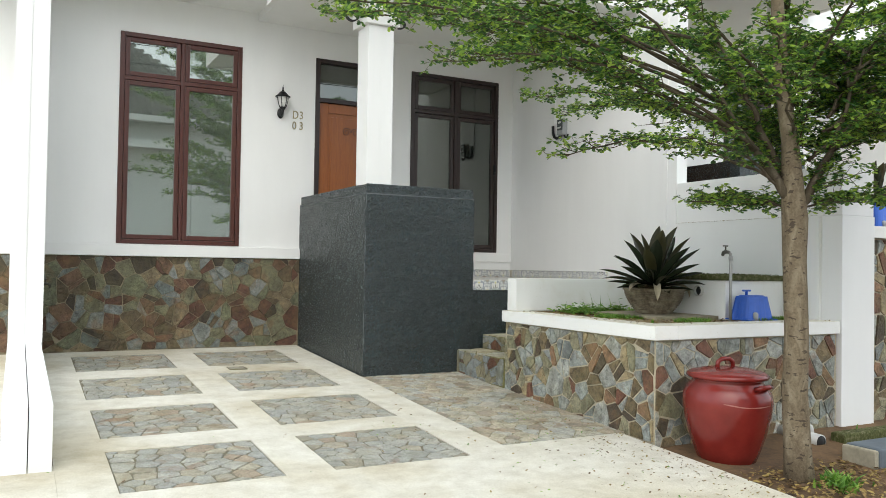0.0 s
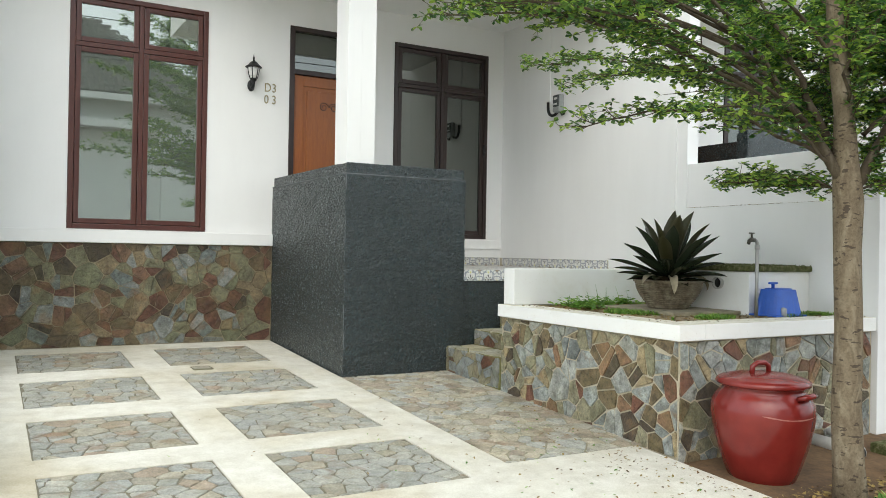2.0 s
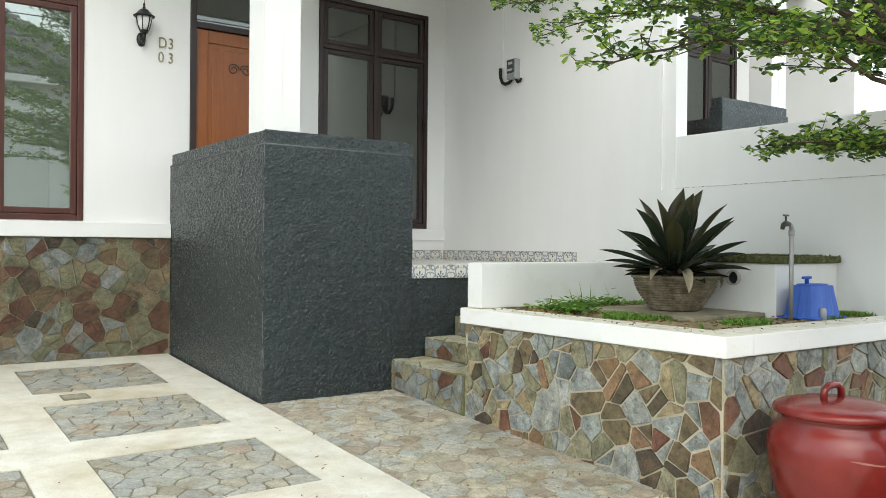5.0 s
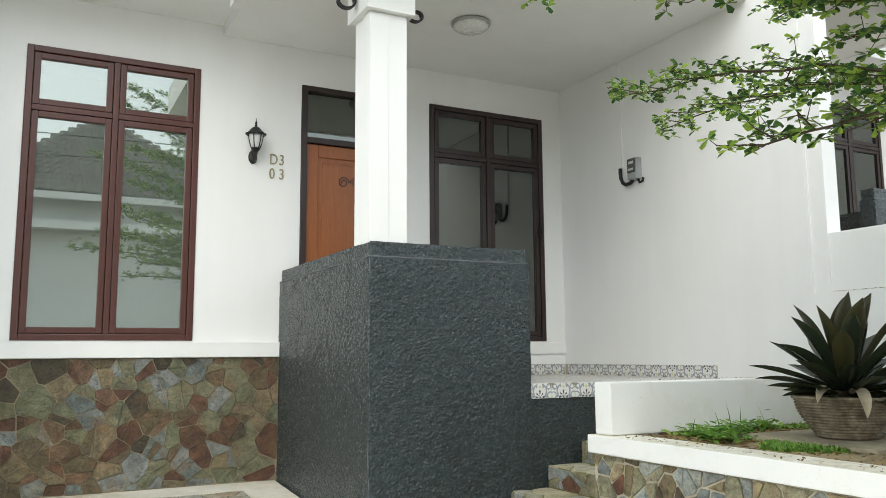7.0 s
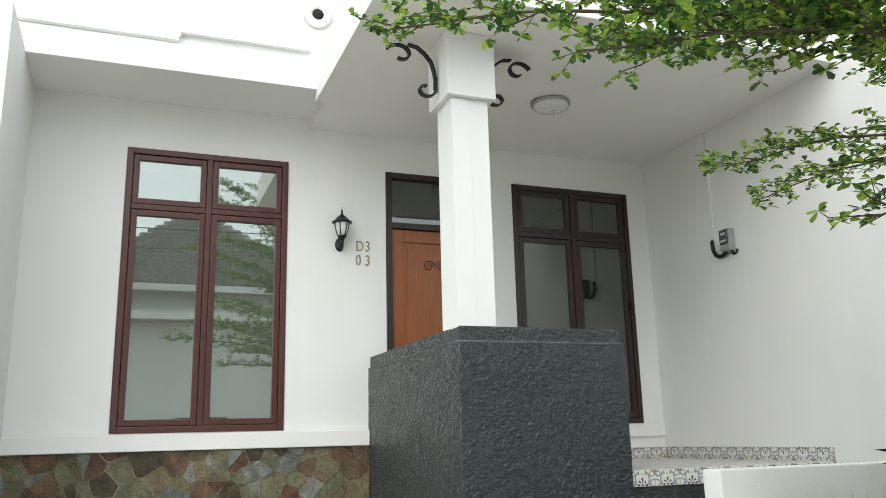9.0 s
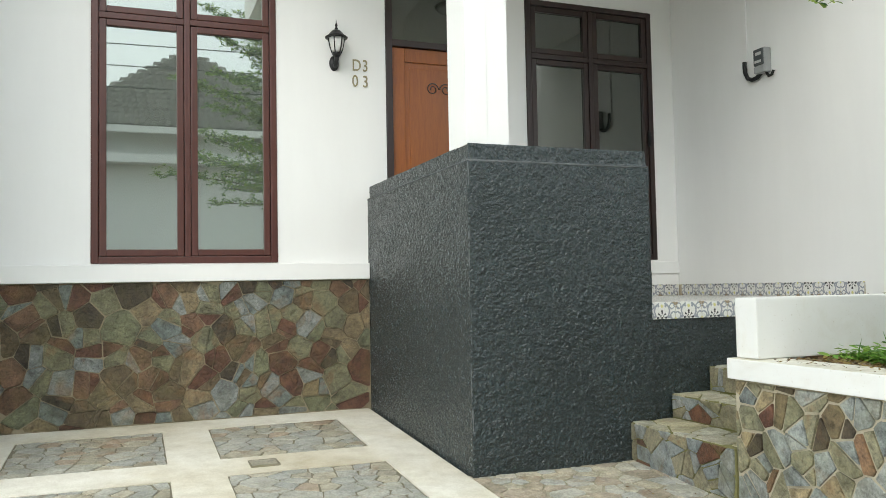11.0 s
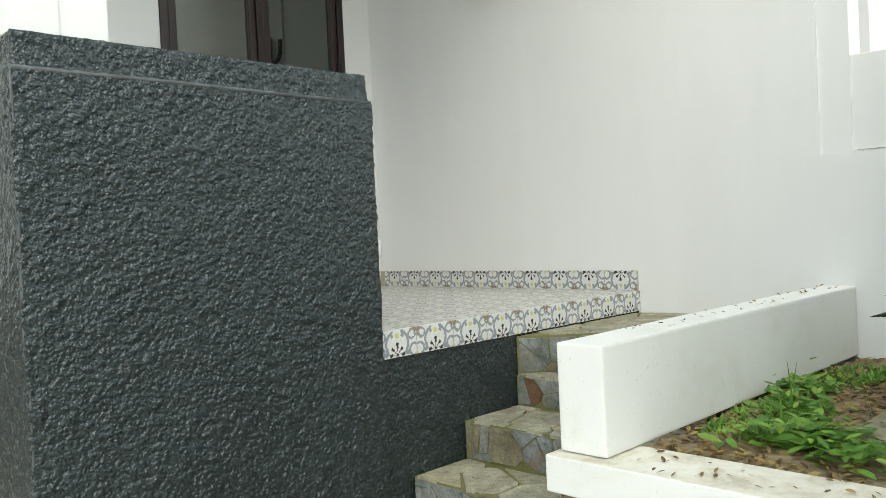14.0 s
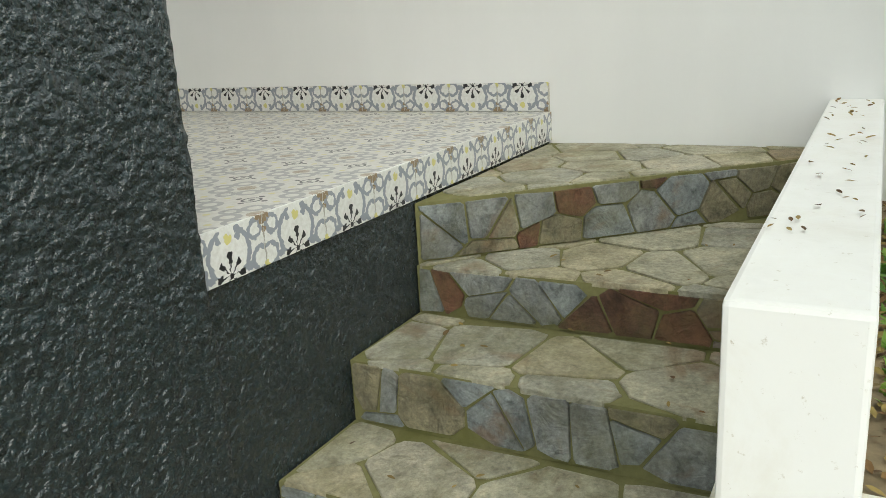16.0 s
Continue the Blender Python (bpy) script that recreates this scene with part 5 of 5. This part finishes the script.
tagged(part("ground_strip", soil_bed(3.66, 14.0, 2.2, 5.16, -0.245, 60, 20, 0.03), SOIL), "bare soil strip with fallen leaves below the planter", "soil", kind="structure")
tagged(part("pavement_ledge", box(3.665, 4.55, 4.62, 5.16, -0.3, -0.236, 0.008), PALE_STONE), "stained concrete ledge under the jar", "paving", kind="structure")
flat_leaves("strip_litter", 5200, lambda: (rnd.uniform(3.66, 6.2), rnd.uniform(3.0, 5.12), -0.222), 0.022, LITTER, "thick dry leaf litter on the soil strip", "leaves")
blades("strip_weeds", 260, lambda: (lambda c: (c[0] + rnd.gauss(0, 0.05), c[1] + rnd.gauss(0, 0.05), -0.24))(rnd.choice(((4.15, 4.02), (4.25, 4.1), (5.7, 4.9), (5.3, 4.2)))), 0.11, GRASS, "small green weeds by the tree", "weeds", 0.9, 0.012)
pipe_a = thing("drain_pipe", "pale plastic drain pipe end by the planter foot", "pipe", (5.0, 4.86, -0.18))
part("pipe_body", tube([(0.0, -0.06, 0), (0.02, 0.3, 0.01)], 0.055, 20), PVC, pipe_a)
part("pipe_mouth", lathe([(0.0, 0.0), (0.047, 0.0), (0.047, 0.004), (0.0, 0.005)], 20), DARK_HOLE, pipe_a, "dark pipe mouth").matrix_basis = pose(0, -0.061, 0, 90)
pipe_b = thing("elbow_pipe", "small plastic elbow pipe by the planter foot", "pipe", (5.12, 5.02, -0.10))
part("elbow", tube([(0, 0.1, 0), (0, 0, 0), (0.0, -0.03, -0.015), (0, -0.04, -0.06)], 0.028, 14), PVC, pipe_b)
gutter = thing("gutter_kerb", "mossy concrete gutter edge below the wall", "kerb", (5.2, 4.75, -0.26))
part("edge", box(0, 2.4, 0, 0.12, 0, 0.13, 0.015), MOSS, gutter)
kerb = thing("kerb_block", "blue-grey painted concrete kerb block with a worn end", "kerb", (4.83, 4.22, -0.27))
part("block", box(0, 0.75, 0, 0.26, 0, 0.17, 0.02), SLATE_KERB, kerb)
part("worn_end", box(-0.045, -0.001, 0.005, 0.255, 0, 0.162, 0.015), PALE_STONE, kerb, "bare worn concrete end")

# ---- tree ----
tree = thing("tree", "young shade tree with a slim trunk and layered small leaves", "tree", (4.068, 4.285, -0.30))
rt = random.Random(21)


def bend(a, b, sag, n=9, wob=0.03):
    a, b = Vector(a), Vector(b)
    pts = []
    for i in range(n + 1):
        f = i / n
        p = a.lerp(b, f)
        p.z += sag * math.sin(f * math.pi)
        if 0 < i < n:
            p += Vector((rt.uniform(-wob, wob), rt.uniform(-wob, wob), rt.uniform(-wob, wob) * 0.6))
        pts.append(p)
    return pts


trunk_pts = [(0.03, -0.02, 0), (0.015, -0.01, 0.25), (0.0, 0, 0.6), (0.012, 0.0, 1.0), (-0.005, 0.005, 1.45), (-0.01, 0.0, 1.72), (-0.02, 0.01, 1.9), (-0.06, 0.0, 2.2), (-0.14, 0.0, 2.6), (-0.20, -0.02, 2.95), (-0.2, 0.02, 3.5), (-0.15, 0.03, 4.1), (-0.12, 0.0, 4.6)]
trunk_r = [0.098, 0.084, 0.078, 0.073, 0.072, 0.080, 0.070, 0.052, 0.046, 0.040, 0.032, 0.022, 0.010]
part("trunk", tube(trunk_pts, trunk_r, 16), BARK, tree)
FORK, STEM = (0, 0, 1.78), (-0.06, 0, 2.4)
BOUGHS = [
    ((-0.2, 0.0, 3.1), (-2.1, 0.5, 3.95), 0.2, 0.03), ((-0.2, 0.0, 3.3), (-2.5, 0.1, 4.4), 0.2, 0.03), ((-0.2, 0.0, 3.4), (-1.7, 1.0, 4.3), 0.2, 0.026), ((-0.2, 0.0, 3.6), (-2.0, -0.5, 4.7), 0.2, 0.026),
    ((-0.15, 0.0, 4.0), (-2.1, 0.1, 5.5), 0.15, 0.024), ((-0.15, 0.0, 4.1), (-1.5, -0.4, 5.6), 0.15, 0.022),
    ((-0.2, 0.0, 3.7), (-1.5, 0.4, 4.85), 0.2, 0.024), ((-0.2, 0.0, 3.8), (-2.2, 0.3, 5.15), 0.15, 0.024), ((-0.2, 0.0, 3.2), (-1.3, 0.2, 3.75), 0.12, 0.02), ((-0.2, 0.0, 3.5), (0.9, 0.8, 4.5), 0.15, 0.024),
    ((0.01, 0.02, 1.8), (-0.10, 0.06, 3.6), 0.0, 0.050), ((0.35, 0, 2.45), (1.3, 0.3, 2.9), 0.12, 0.018), ((0.45, -0.1, 2.7), (1.25, -0.5, 2.98), 0.1, 0.018), ((0.5, 0, 2.8), (1.5, 0.6, 3.05), 0.12, 0.018),
    ((0.3, 0, 2.4), (1.2, 0.15, 2.66), 0.12, 0.016), ((0.5, 0, 2.85), (1.0, 0.9, 3.1), 0.12, 0.016), ((0.25, 0, 2.3), (0.95, -0.25, 2.5), 0.1, 0.014), ((-0.1, 0.1, 2.5), (0.75, 0.5, 2.95), 0.1, 0.016), ((-0.12, 0.0, 2.7), (0.6, -0.3, 3.05), 0.1, 0.016),
    (FORK, (0.17, 0.97, 1.91), 0.03, 0.013), (FORK, (-0.35, 0.45, 1.84), 0.04, 0.011), (FORK, (0.66, -0.12, 1.88), 0.04, 0.013),
    (FORK, (-0.62, 0.35, 2.75), 0.02, 0.048), (FORK, (0.52, -0.10, 2.85), -0.12, 0.044), ((0, 0, 1.85), (-0.25, 0.45, 3.0), 0.0, 0.040),
    ((-0.10, 0.06, 1.95), (-1.17, 0.86, 2.13), 0.18, 0.022), ((-0.06, 0.04, 1.9), (-1.05, 0.10, 2.12), 0.14, 0.018),
    ((-0.3, 0.15, 2.2), (-1.95, 1.15, 2.72), 0.2, 0.026), ((-0.12, 0.2, 2.2), (-1.75, 1.25, 2.84), 0.18, 0.022), ((-0.1, 0.2, 2.2), (-0.4, 2.38, 2.88), 0.16, 0.022),
    ((-0.1, 0.25, 2.3), (0.06, 2.55, 2.8), 0.14, 0.018), ((-0.25, 0.1, 2.15), (-2.05, 0.42, 2.58), 0.2, 0.024), ((0.12, 0, 2.1), (1.5, 0.4, 2.42), 0.16, 0.02),
    ((0.15, -0.02, 2.15), (1.3, -0.6, 2.5), 0.14, 0.02), ((0, 0.2, 2.2), (0.85, 1.4, 2.6), 0.14, 0.018), ((-0.04, 0, 2.2), (-0.95, -0.6, 2.66), 0.12, 0.018), ((0.1, 0, 2.1), (0.4, -0.9, 2.55), 0.1, 0.016),
    ((-0.4, 0.2, 2.4), (-2.34, 2.17, 3.25), 0.16, 0.026), ((-0.42, 0.22, 2.45), (-2.85, 0.9, 2.92), 0.16, 0.028), ((-0.5, 0.3, 2.55), (-2.5, 1.5, 3.05), 0.16, 0.024),
    ((-0.5, 0.3, 2.6), (-1.9, 1.75, 3.3), 0.16, 0.022), ((-0.3, 0.3, 2.6), (-1.35, 1.95, 3.34), 0.16, 0.02), ((-0.5, 0.3, 2.6), (-2.3, 1.0, 3.15), 0.14, 0.02),
    (STEM, (-1.85, -0.1, 3.05), 0.16, 0.022), ((-0.25, 0.45, 2.9), (-1.0, 2.2, 3.3), 0.15, 0.02), ((0.4, -0.08, 2.6), (1.6, 0.9, 3.1), 0.15, 0.02),
    ((0.4, -0.08, 2.6), (1.2, -1.0, 3.2), 0.14, 0.02), (STEM, (-0.5, -1.3, 3.2), 0.15, 0.018), ((-0.2, 0.4, 2.8), (0.3, 1.9, 3.3), 0.15, 0.018), ((0.5, -0.1, 2.8), (1.7, 0.0, 3.4), 0.12, 0.018),
    ((-0.6, 0.3, 2.7), (-1.9, 0.7, 3.5), 0.12, 0.02), ((-0.13, 0, 3.2), (-1.3, 0.5, 3.9), 0.15, 0.018), ((-0.12, 0, 3.2), (1.1, 0.4, 3.9), 0.15, 0.018), ((-0.1, 0, 3.5), (-0.5, -0.9, 4.1), 0.12, 0.016), ((-0.1, 0, 3.5), (0.2, 0.95, 4.2), 0.12, 0.016),
    ((-0.1, 0, 4.0), (-0.7, 0.4, 4.6), 0.1, 0.012), ((0.1, 0.05, 2.2), (0.9, 0.5, 2.85), 0.12, 0.018), ((0.1, 0.1, 2.3), (0.5, 1.1, 2.95), 0.12, 0.018), ((0.3, 0, 2.4), (1.9, 0.55, 2.8), 0.15, 0.02), ((0.4, 0, 2.6), (1.0, 1.6, 3.2), 0.15, 0.02), ((0.3, 0, 2.3), (1.0, -0.3, 2.75), 0.12, 0.016), ((0.45, 0, 2.7), (1.9, -0.5, 3.0), 0.12, 0.018), ((0.0, 0.1, 2.1), (0.55, 0.6, 2.45), 0.1, 0.014), ((-0.1, 0, 4.0), (0.6, -0.3, 4.6), 0.1, 0.012),
]
verts, faces, twig_v, twig_f = [], [], [], []


def leaf_at(p, d, size):
    """One small obovate leaf from p towards d, folded along its rib."""
    d = d.normalized()
    side = d.cross(Vector((rt.uniform(-0.5, 0.5), rt.uniform(-0.5, 0.5), 1))).normalized()
    up = side.cross(d)
    b = len(verts)
    for u, s, h in ((0, 0, 0), (0.42, 0.19, 0.06), (0.8, 0.30, 0.04), (1.02, 0.0, -0.05), (0.8, -0.30, 0.04), (0.42, -0.19, 0.06)):
        verts.append(tuple(p + (d * u + side * s + up * h) * size))
    faces.append((b, b + 1, b + 2, b + 3))
    faces.append((b, b + 3, b + 4, b + 5))


def rosette(p, size, count):
    for _ in range(count):
        a = rt.uniform(0, 6.28)
        leaf_at(p, Vector((math.cos(a), math.sin(a), rt.uniform(-0.7, 0.55))), size * rt.uniform(0.6, 1.25))


def twig(a, b, r):
    base = len(twig_v)
    d = (b - a).normalized()
    s = d.orthogonal().normalized()
    t = d.cross(s)
    for p, w in ((a, r), (b, r * 0.5)):
        for k in range(3):
            twig_v.append(tuple(p + w * (math.cos(k * 2.094) * s + math.sin(k * 2.094) * t)))
    for k in range(3):
        twig_f.append((base + k, base + (k + 1) % 3, base + 3 + (k + 1) % 3, base + 3 + k))


for root, tip, sag, r in BOUGHS:
    pts = bend(root, tip, sag, 10, 0.022)
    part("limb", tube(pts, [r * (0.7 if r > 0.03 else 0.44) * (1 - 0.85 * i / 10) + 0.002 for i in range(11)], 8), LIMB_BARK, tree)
    length = (pts[-1] - pts[0]).length
    along = (pts[-1] - pts[0]).normalized()
    flat = Vector((along.x, along.y, along.z * 0.25)).normalized()
    across = flat.cross(Vector((0, 0, 1))).normalized()
    count = int((8 + length * 11) * (0.6 if tip[1] > 2.3 else 1.2 if tip[2] > 3.6 and tip[0] < -1 else 1.6 if tip[0] > -0.3 else 0.62))
    for k in range(count + 1):
        f = (0.12 if tip[0] > -0.3 else 0.24)
        f += (1 - f) * k / count
        f = min(1.0, f + rt.uniform(-0.03, 0.03))
        q = pts[min(9, int(f * 10))].lerp(pts[min(10, int(f * 10) + 1)], (f * 10) % 1 if f < 1 else 1.0)
        sgn = -1 if k % 2 else 1
        reach = rt.uniform(0.35, 1.0) * (0.62 - 0.42 * f) * min(1.0, 0.35 + length * 0.32)
        if k == count:
            d = flat
        else:
            d = (flat * rt.uniform(0.5, 1.0) + across * sgn * rt.uniform(0.5, 1.1) + Vector((0, 0, rt.uniform(-0.12, 0.28)))).normalized()
        e = q + d * reach
        twig(q, e, 0.0045)
        steps = max(3, int(reach / 0.034))
        for s in range(steps + 1):
            c = q.lerp(e, (s + rt.uniform(-0.3, 0.3)) / steps)
            spur = (flat * rt.uniform(-0.2, 1) + across * rt.uniform(-1, 1) + Vector((0, 0, rt.uniform(-0.4, 0.6)))).normalized() * rt.uniform(0.02, 0.11)
            twig(c, c + spur, 0.0022)
            rosette(c + spur, 0.041, rt.randint(5, 8))
            if rt.random() < 0.6:
                rosette(c + spur * 0.4, 0.036, 4)
me = bpy.data.meshes.new("twigs")
me.from_pydata(twig_v, [], twig_f)
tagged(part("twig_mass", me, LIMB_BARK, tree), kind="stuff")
crown = bpy.data.meshes.new("crown")
crown.from_pydata(verts, [], faces)
tagged(part("crown", crown, LEAF, tree, "layered crown of small green leaves"), kind="stuff")

# ---- the house next door, mirrored and 0.8 m higher ----
NEXT = Matrix.Translation((11.6, 0, 0.8)) @ Matrix.Diagonal((-1, 1, 1, 1))
for name in ("wall_north", "wall_parapet", "pillar_porch", "ceiling_porch", "ceiling_eaves", "trim_fascia", "wall_gable", "wall_gable_side", "wall_gable_front", "trim_ledge", "wall_room", "floor_room", "ceiling_room", "wall_west", "trim_planter_rim", "wall_planter_back", "floor_porch", "ground_planter"):
    src = bpy.data.objects[name]
    twin = src.copy()
    scene.collection.objects.link(twin)
    twin.matrix_basis = NEXT @ src.matrix_basis
for src in (window_right, door):
    copy_thing(src, NEXT @ src.matrix_basis)
for src, dx, dz in ((pot, 2.95, 0.79), (plant, 2.95, 0.79), (cover, 1.66, 0.815)):
    copy_thing(src, Matrix.Translation((dx, 0, dz)) @ src.matrix_basis)
copy_thing(window_right, NEXT @ window_left.matrix_basis)
next_wall = tagged(part("wall_planter_next", box(6.104, 9.0, 5.20, 5.4, -0.5, 1.378), WALL_MORTAR), "stone-clad planter wall of the house next door", "stone wall", kind="structure")
stones(next_wall, rect(6.108, 7.4, -0.3, 1.374), lambda u, v, h: (u, 5.20 - h, v), 0.21, 0.014, 31, WALL_STONE, 0.011, 0.6)
tagged(part("ground_next", box(9.0, 14.0, 5.4, FACADE, -0.4, 0.86), CONCRETE), "raised concrete drive of the house next door", "driveway", kind="structure")


# ---- across the street ----
def street_house():
    h = thing("house", "white house with a grey tiled hip roof and carport canopy", "house", (2.7, -9.0, -0.45))
    part("wall", box(-3.8, 3.8, -6, 0, 0, 6.4), WHITE, h)
    roof = bmesh.new()
    for v in ((-4.3, 0.9, 6.3), (4.3, 0.9, 6.3), (4.3, -7, 6.3), (-4.3, -7, 6.3), (-0.4, -3, 9.5), (0.4, -3, 9.5)):
        roof.verts.new(v)
    roof.verts.ensure_lookup_table()
    v = roof.verts
    for q in ((0, 1, 5, 4), (1, 2, 5), (2, 3, 4, 5), (3, 0, 4), (0, 3, 2, 1)):
        roof.faces.new([v[i] for i in q])
    rf = part("roof", roof, ROOF_TILE, h)
    rows_n = 15
    slope = Vector((0, -3.9, 3.2))
    for i in range(rows_n):
        f0 = i / rows_n
        half = 4.3 - 3.9 * f0
        p = Vector((0, 0.9, 6.32)) + slope * f0
        bm = bmesh.new()
        n = max(8, int(half * 2 / 0.14))
        prev = None
        for j in range(n + 1):
            x = -half + 2 * half * j / n
            z = 0.07 * abs(math.sin(j * math.pi / 2))
            a, b = bm.verts.new((x, p.y, p.z + z)), bm.verts.new((x * (1 - 0.03), p.y + slope.y / rows_n, p.z + slope.z / rows_n + z * 0.3 + 0.004))
            if prev:
                bm.faces.new((prev[0], a, b, prev[1]))
            prev = (a, b)
        part("tile_row", bm, ROOF_TILE, rf)
    part("fascia", box(-4.3, 4.3, 0.86, 0.92, 6.1, 6.3), WHITE, h)
    canopy = part("canopy", boxes((-3.6, 2.4, 0.0, 0.8, 5.3, 5.4), (-3.6, 2.4, 0.8, 0.86, 5.25, 5.5)), WHITE, h)
    for x in (-3.4, 2.2):
        part("post", box(x - 0.12, x + 0.12, 0.55, 0.77, 0, 5.3, 0.01), WHITE, canopy)
    for x0, x1, z0, z1 in ((-3.0, -2.0, 0.1, 2.2), (-0.6, 0.9, 0.9, 2.4), (2.8, 4.0, 0.9, 2.4)):
        win = part("window", bars(x0, x1, z0, z1, 0.07, 0.0, 0.06), FRAME_DARK, h)
        part("pane", box(x0 + 0.07, x1 - 0.07, 0.02, 0.03, z0 + 0.07, z1 - 0.07), GREY_PLASTIC, win)
    return h


street_house()
wall_far = thing("garden_wall", "plain white garden wall across the street", "wall", (0, -8.2, -0.45))
part("wall_left", box(-26, -3.2, 0, 0.15, 0, 2.4), WHITE, wall_far)
part("wall_right", box(6.4, 30, 0, 0.15, 0, 2.4), WHITE, wall_far)
wires = thing("overhead_wires", "three thin black overhead wires along the street", "wires", (0, -5.5, 0))
for i, z in enumerate((6.4, 6.9, 7.4)):
    part("wire", tube([(-30, 0.2 * i, z + 0.3), (0, 0.2 * i, z - 0.1), (30, 0.2 * i, z + 0.3)], 0.015, 6), IRON, wires)
for x in (-30, 30):
    part("pole", tube([(x, 0.2, -0.5), (x, 0.2, 4.0), (x, 0.2, 8.0)], [0.16, 0.13, 0.1], 14), PALE_STONE, wires, "grey concrete pole")
